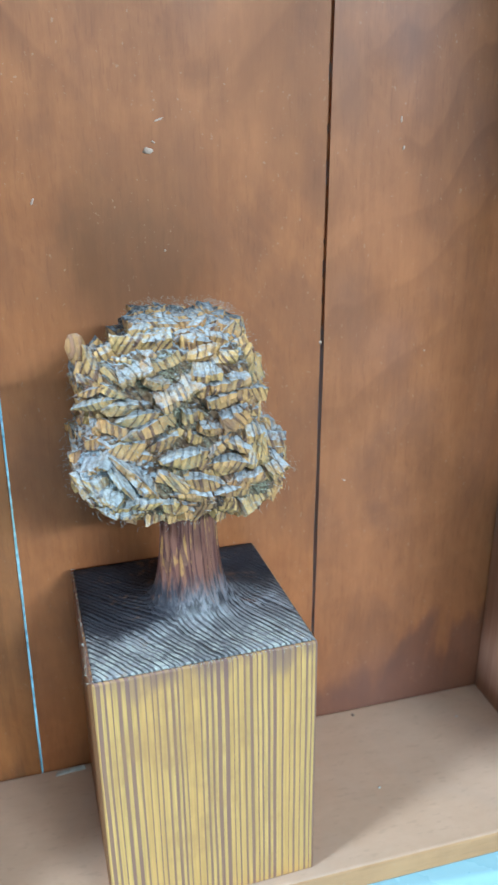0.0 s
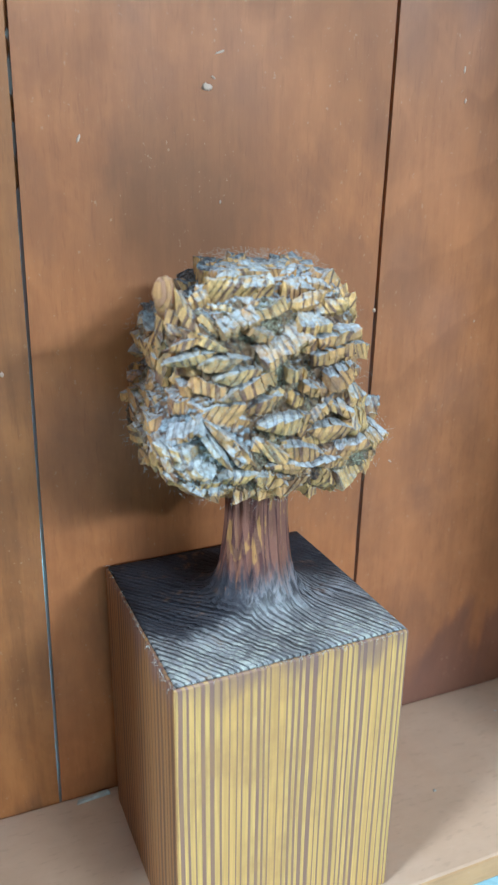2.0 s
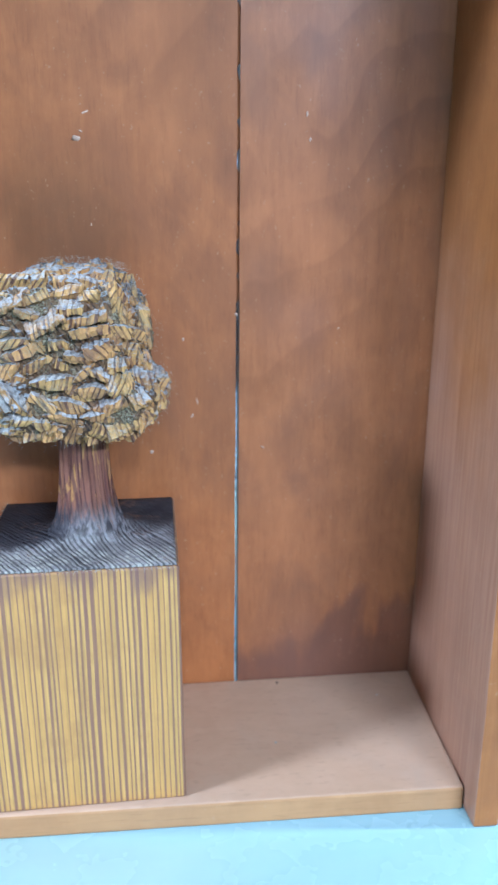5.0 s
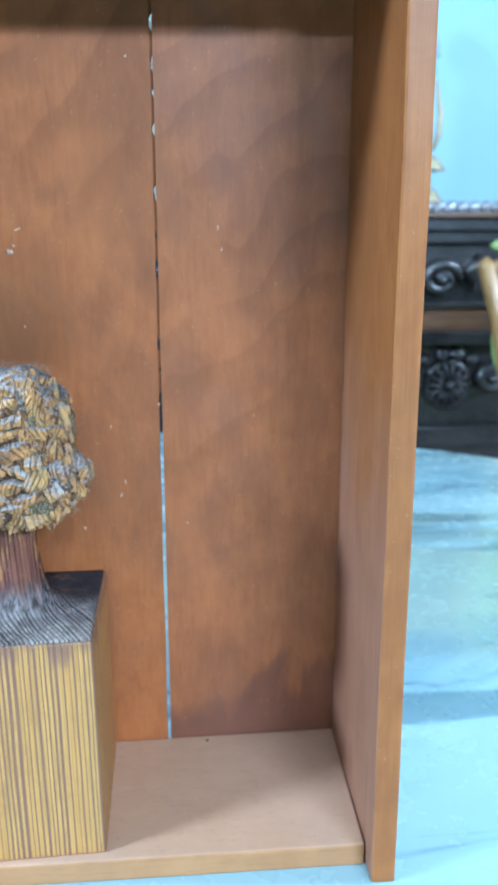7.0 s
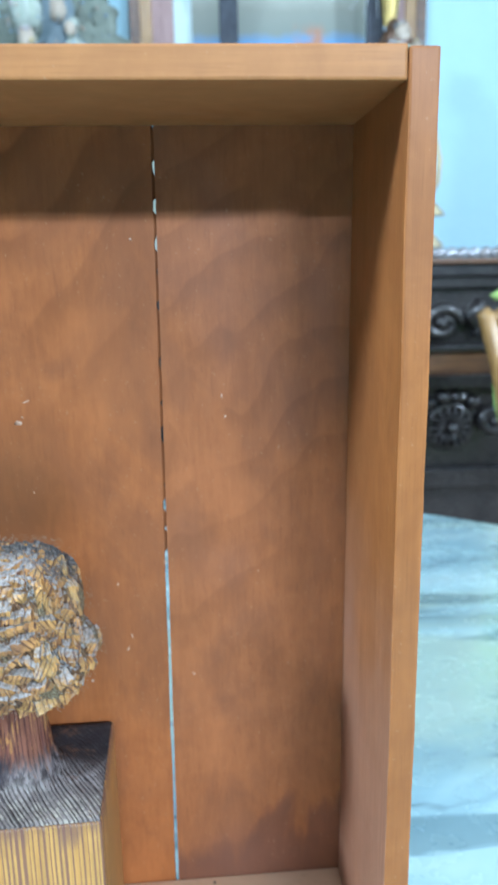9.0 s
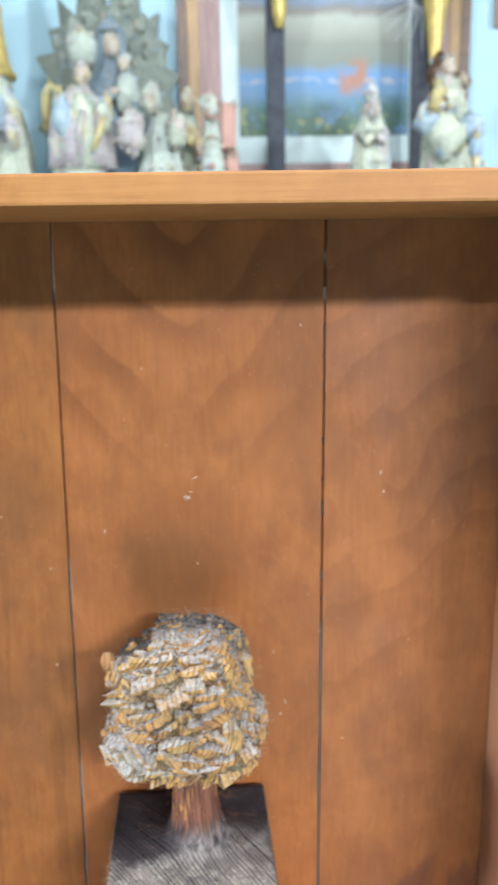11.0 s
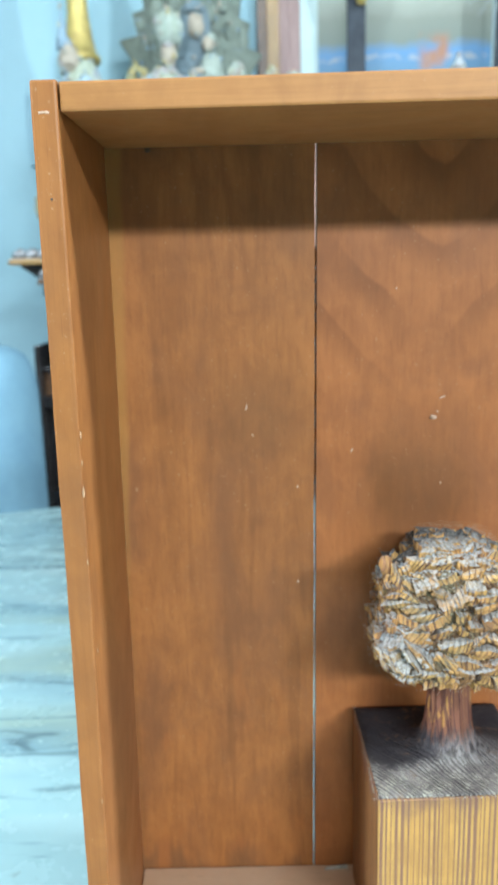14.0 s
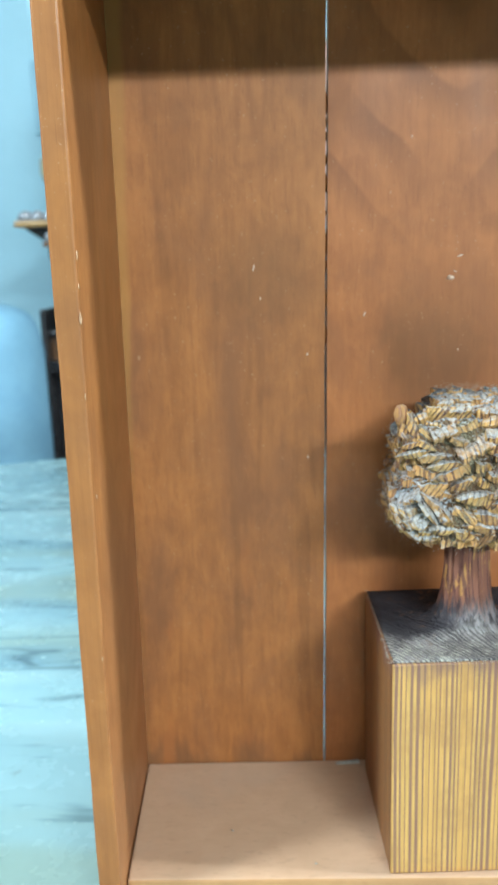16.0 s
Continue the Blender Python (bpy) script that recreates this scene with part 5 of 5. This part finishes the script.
def small_gold(bm):
    robe(bm, 0.028, 2.6, 0.1, 0.58, 0, 7, 0.1)
    blob(bm, (0.026, 2.59, 1.775), (0.022, 0.022, 0.03), 1)
    blob(bm, (0.03, 2.55, 1.66), (0.03, 0.03, 0.03), 2, 10, 8, 0.5)
    blob(bm, (0.055, 2.54, 1.62), (0.015, 0.02, 0.03), 3, 10, 8, 0.3)


statue("small figure in a cream robe with gold and red", [CREAM, FLESH, OLD_GOLD, RED], small_gold)


def pair(bm):
    robe(bm, 0.095, 2.55, 0.1, 0.56, 0, 7, 0.1)
    blob(bm, (0.09, 2.53, 1.745), (0.028, 0.03, 0.036), 0)
    robe(bm, 0.15, 2.58, 0.09, 0.5, 1, 6, 0.1)
    block(bm, 0.125, 0.17, 2.53, 2.56, 1.62, 1.76, 0.01, 2, 1)


statue("grey bearded figure beside a dull orange pillar", [SAGE, RED], pair)


def white_lady(bm):
    robe(bm, 0.605, 2.55, 0.165, 0.57, 0, 8, 0.1)
    blob(bm, (0.605, 2.53, 1.73), (0.018, 0.02, 0.026), 1)
    blob(bm, (0.605, 2.55, 1.728), (0.03, 0.032, 0.043), 2, 12, 8, 0.1)
    lathe(bm, (0.605, 2.545, 1.762), [(0.018, 0), (0.023, 0.02), (0.014, 0.04), (0.005, 0.058)], 14, 3)
    tube(bm, [(0.57, 2.52, 1.66), (0.585, 2.49, 1.63), (0.605, 2.485, 1.655)], [0.018, 0.016, 0.01], 8, 0)
    tube(bm, [(0.642, 2.52, 1.66), (0.628, 2.49, 1.63), (0.61, 2.485, 1.655)], [0.018, 0.016, 0.01], 8, 2)


statue("white-robed praying figure with a silver crown", [CREAM, FLESH, PINK, SILVER], white_lady)


def blue_gold(bm):
    robe(bm, 0.852, 2.55, 0.2, 0.66, 0, 9, 0.12)
    blob(bm, (0.790, 2.5, 1.68), (0.055, 0.04, 0.035), 2, 10, 8, 0.5, 1)
    blob(bm, (0.910, 2.5, 1.67), (0.045, 0.04, 0.04), 2, 10, 8, 0.5, 2)
    blob(bm, (0.830, 2.48, 1.64), (0.06, 0.04, 0.07), 0, 10, 8, 0.5, 3)
    blob(bm, (0.845, 2.5, 1.745), (0.035, 0.035, 0.045), 0, 10, 8, 0.3, 4)
    blob(bm, (0.800, 2.48, 1.75), (0.025, 0.02, 0.05), 3, 10, 8, 0.5, 5)
    blob(bm, (0.865, 2.6, 1.87), (0.027, 0.03, 0.036), 1)
    blob(bm, (0.850, 2.62, 1.85), (0.05, 0.045, 0.06), 4, 10, 8, 0.4, 6)
    blob(bm, (0.915, 2.6, 1.825), (0.022, 0.024, 0.027), 1)
    blob(bm, (0.770, 2.5, 1.71), (0.028, 0.01, 0.035), 5, 10, 6, 0.4)


statue("figure in gold and blue with a child on the shoulder", [CREAM, FLESH, BLUE, OLD_GOLD, WALNUT, SILVER], blue_gold)


def bishop(bm):
    robe(bm, -0.572, 2.52, 0.26, 0.66, 0, 11, 0.1)
    blob(bm, (-0.602, 2.5, 1.83), (0.035, 0.036, 0.046), 1)
    lathe(bm, (-0.617, 2.5, 1.86), [(0.024, 0), (0.02, 0.03), (0.01, 0.07), (0.002, 0.12)], 10, 3)
    lathe(bm, (-0.612, 2.46, 1.56), [(0.075, 0), (0.07, 0.08), (0.05, 0.16), (0.02, 0.2)], 24, 0, 8, 0.14, 0.6)
    blob(bm, (-0.542, 2.42, 1.72), (0.03, 0.03, 0.05), 2, 10, 8, 0.4, 2)
    blob(bm, (-0.502, 2.43, 1.66), (0.022, 0.03, 0.05), 4, 10, 8, 0.4, 3)


statue("white-robed standing figure with a dark spiked cap", [CREAM, FLESH, BLUE, SLATE, PINK], bishop)

candle_end = thing("gilt_ornament", (-0.655, 2.3, 1.2315), "small cream and gold ornament at the end of the sideboard", "ornament")
bm = bmesh.new()
lathe(bm, (-0.655, 2.3, 1.2317), [(0.026, 0), (0.028, 0.012), (0.012, 0.03), (0.014, 0.11)], 14)
blob(bm, (-0.665, 2.3, 1.385), (0.024, 0.022, 0.045), 0, 12, 8, 0.5, 2.0)
part("body", bm, TARNISH, candle_end, "cream and gold turned body", True)

candle = thing("candlestick", (-0.62, 2.76, ST), "tall gilt candlestick with a flared foot on a pale base", "candlestick")
bm = bmesh.new()
lathe(bm, (-0.62, 2.76, ST), [(0.07, 0), (0.075, 0.2), (0.06, 0.45), (0.052, 0.6), (0.05, 0.71)], 24)
part("base", bm, CREAM, candle, "pale veined base", True)
bm = bmesh.new()
lathe(bm, (-0.62, 2.76, ST), [(0.05, 0.711), (0.066, 0.715), (0.068, 0.73), (0.055, 0.745), (0.045, 0.79), (0.036, 0.86), (0.033, 0.92), (0.038, 0.93), (0.03, 0.94), (0.026, 1.15), (0.04, 1.16), (0.03, 1.18)], 28)
part("stem", bm, GILT, candle, "polished gilt stem", True)

# an ornate gilt pendant figure at the end of the statues
ornament = thing("gilt_ornament", (0.93, 2.36, ST), "tall gilt scrolled ornament standing on the sideboard", "ornament")
bm = bmesh.new()
lathe(bm, (0.885, 2.36, ST), [(0.03, 0), (0.036, 0.02), (0.02, 0.05), (0.008, 0.09), (0.008, 0.12), (0.02, 0.14), (0.008, 0.16), (0.012, 0.22), (0.016, 0.3), (0.01, 0.36), (0.018, 0.4), (0.006, 0.46)], 14, 0, 5, 0.12)
part("stem", bm, TARNISH, ornament, "", True)
bm = bmesh.new()
tube(bm, [(0.9, 2.35, 1.36), (0.918, 2.35, 1.4), (0.922, 2.35, 1.46), (0.905, 2.35, 1.55)], [0.006, 0.009, 0.009, 0.005], 8)
part("scroll", bm, TARNISH, ornament, "", True)
bm = bmesh.new()
lathe(bm, (0.885, 2.36, 1.56), [(0.014, 0), (0.021, 0.008), (0.02, 0.042), (0.013, 0.05)], 16)
part("band", bm, SLATE, ornament, "blue painted band", True)
for z in (1.3, 1.205):
    bm = bmesh.new()
    lathe(bm, (0.905, 2.35, z), [(0.034, 0), (0.03, 0.012), (0.016, 0.03), (0.006, 0.042)], 12, 0, 5, 0.15)
    part("bell", bm, TARNISH, ornament, "gold bell-shaped flower", True)


def crucifix(x, y, rays, label):
    ob = thing("crucifix", (x, y, ST), label, "crucifix")
    piece("upright", (x - 0.032, y, ST + 0.03), (x + 0.032, y + 0.025, 2.5), SOOT, ob, "dark ribbed upright")
    piece("crossbar", (x - 0.2, y - 0.001, 2.28), (x + 0.2, y + 0.024, 2.345), SOOT, ob)
    piece("foot", (x - 0.06, y - 0.05, ST), (x + 0.06, y + 0.07, ST + 0.0295), WHITE, ob, "white foot")
    bm = bmesh.new()
    px = x + (0.012 if not rays else 0.04)
    lathe(bm, (px, y - 0.03, 0), [(0.012, 2.06 if not rays else 1.88), (0.02, 2.1 if not rays else 1.95), (0.03, 2.2 if not rays else 2.08), (0.04, 2.3 if not rays else 2.14), (0.035, 2.4 if not rays else 2.25), (0.01, 2.45 if not rays else 2.32)], 14, 0, 4, 0.15)
    part("ornament", bm, GILT, ob, "gilt hanging ornament", True)
    if rays:
        for k in range(11):
            a = math.radians(100 + 17 * k)
            bm = bmesh.new()
            tube(bm, [(x + 0.03 * math.cos(a), y - 0.01, 2.16 + 0.03 * math.sin(a)), (x + 0.17 * math.cos(a), y - 0.012, 2.16 + 0.17 * math.sin(a))], [0.0028, 0.001], 5)
            part("ray", bm, SILVER, ob, "silver ray")
    return ob


crucifix(0.327, 2.86, False, "dark ribbed upright cross with a gilt ornament")
crucifix(0.842, 2.86, True, "dark cross with gilt ornament and silver rays")

# ---- on the wall ----
def picture(name, x0, x1, z0, z1, widths, mats, canvas, label, low=0.0):
    """Frame of nested mouldings round a canvas; widths and mats from the outside in."""
    ob = thing(name, ((x0 + x1) / 2, YB, z0), label, "framed painting")
    y = YB
    for k, (w, m) in enumerate(zip(widths, mats)):
        d = 0.03 - 0.004 * k
        piece("frame", (x0, y - d, z0), (x0 + w, y - 0.002, z1), m, ob, "", 0.002)
        piece("frame", (x1 - w, y - d, z0), (x1, y - 0.002, z1), m, ob, "", 0.002)
        sill = w + (low if k == len(widths) - 1 else 0.0)
        piece("frame", (x0 + w, y - d, z0), (x1 - w, y - 0.002, z0 + sill), m, ob, "", 0.002)
        piece("frame", (x0 + w, y - d, z1 - w), (x1 - w, y - 0.002, z1), m, ob, "", 0.002)
        x0, x1, z0, z1 = x0 + w, x1 - w, z0 + sill, z1 - w
    piece("canvas", (x0, y - 0.012, z0), (x1, y - 0.004, z1), canvas, ob, "painted canvas", 0.0)
    return ob


picture("painting", -0.018, 1.045, 1.482, 2.5, (0.035, 0.043, 0.035, 0.042, 0.064), (WALNUT, HONEY, MAUVE, MAUVE, WHITE), VIEW, "landscape painting of hills and a lake in a wide frame", 0.031)
picture("picture", 1.14, 1.6, 2.1, 2.5, (0.03, 0.03), (RED, WALNUT), CREAM, "small picture in a dark red frame")
picture("picture", -0.875, -0.70, 1.59, 1.84, (0.015, 0.02), (HAZE, HAZE), SLATE, "small blue framed picture on the wall")

# ---- chairs ----
chair = thing("dining_chair", (1.074, 1.72, 0), "honey-coloured wooden chair with green cushioned back", "chair")
for x, flip in ((0.884, 1), (1.313, -1)):
    bm = bmesh.new()
    tube(bm, [(x + flip * 0.09, 1.78, 0.01), (x + flip * 0.085, 1.75, 0.45), (x + flip * 0.06, 1.76, 0.7), (x + flip * 0.03, 1.79, 0.90), (x, 1.81, 1.03), (x - flip * 0.012, 1.815, 1.045)], [0.018, 0.02, 0.02, 0.02, 0.022, 0.016], 12)
    part("stile", bm, HONEY, chair, "", True)
    bm = bmesh.new()
    tube(bm, [(x + flip * 0.09, 1.4, 0.01), (x + flip * 0.09, 1.4, 0.44)], [0.016, 0.024], 10)
    part("leg", bm, HONEY, chair, "", True)
bm = bmesh.new()
tube(bm, [(0.899, 1.81, 1.015), (0.976, 1.825, 1.055), (1.096, 1.83, 1.07), (1.216, 1.825, 1.055), (1.298, 1.81, 1.015)], 0.024, 10)
part("top_rail", bm, HONEY, chair, "", True)
bm = bmesh.new()
blob(bm, (1.098, 1.79, 0.86), (0.2, 0.045, 0.2), 0, 24, 14)
part("back_cushion", bm, GREEN, chair, "green cloth back cushion", True)
bm = bmesh.new()
blob(bm, (1.098, 1.84, 1.08), (0.2, 0.03, 0.03), 0, 20, 8)
part("head_pad", bm, GREEN, chair, "green cloth pad", True)
bm = bmesh.new()
block(bm, 0.906, 1.286, 1.38, 1.76, 0.44, 0.5, 0.02, 3)
part("seat", bm, GREEN, chair, "green cushioned seat", True)

armchair = thing("armchair", (-1.0, 1.8, 0), "blue-grey upholstered high-backed armchair", "armchair")
bm = bmesh.new()
block(bm, -1.36, -0.60, 1.7, 1.96, 0.3, 1.02, 0.125, 8)
part("backrest", bm, CHAIR, armchair, "", True)
bm = bmesh.new()
block(bm, -1.34, -0.66, 1.4, 1.74, 0.12, 0.46, 0.05, 4)
part("seat", bm, CHAIR, armchair, "", True)
for x in (-1.33, -0.67):
    for y in (1.44, 1.86):
        bm = bmesh.new()
        tube(bm, [(x, y, 0), (x, y, 0.32)], [0.018, 0.026], 10)
        part("leg", bm, WALNUT, armchair, "", True)
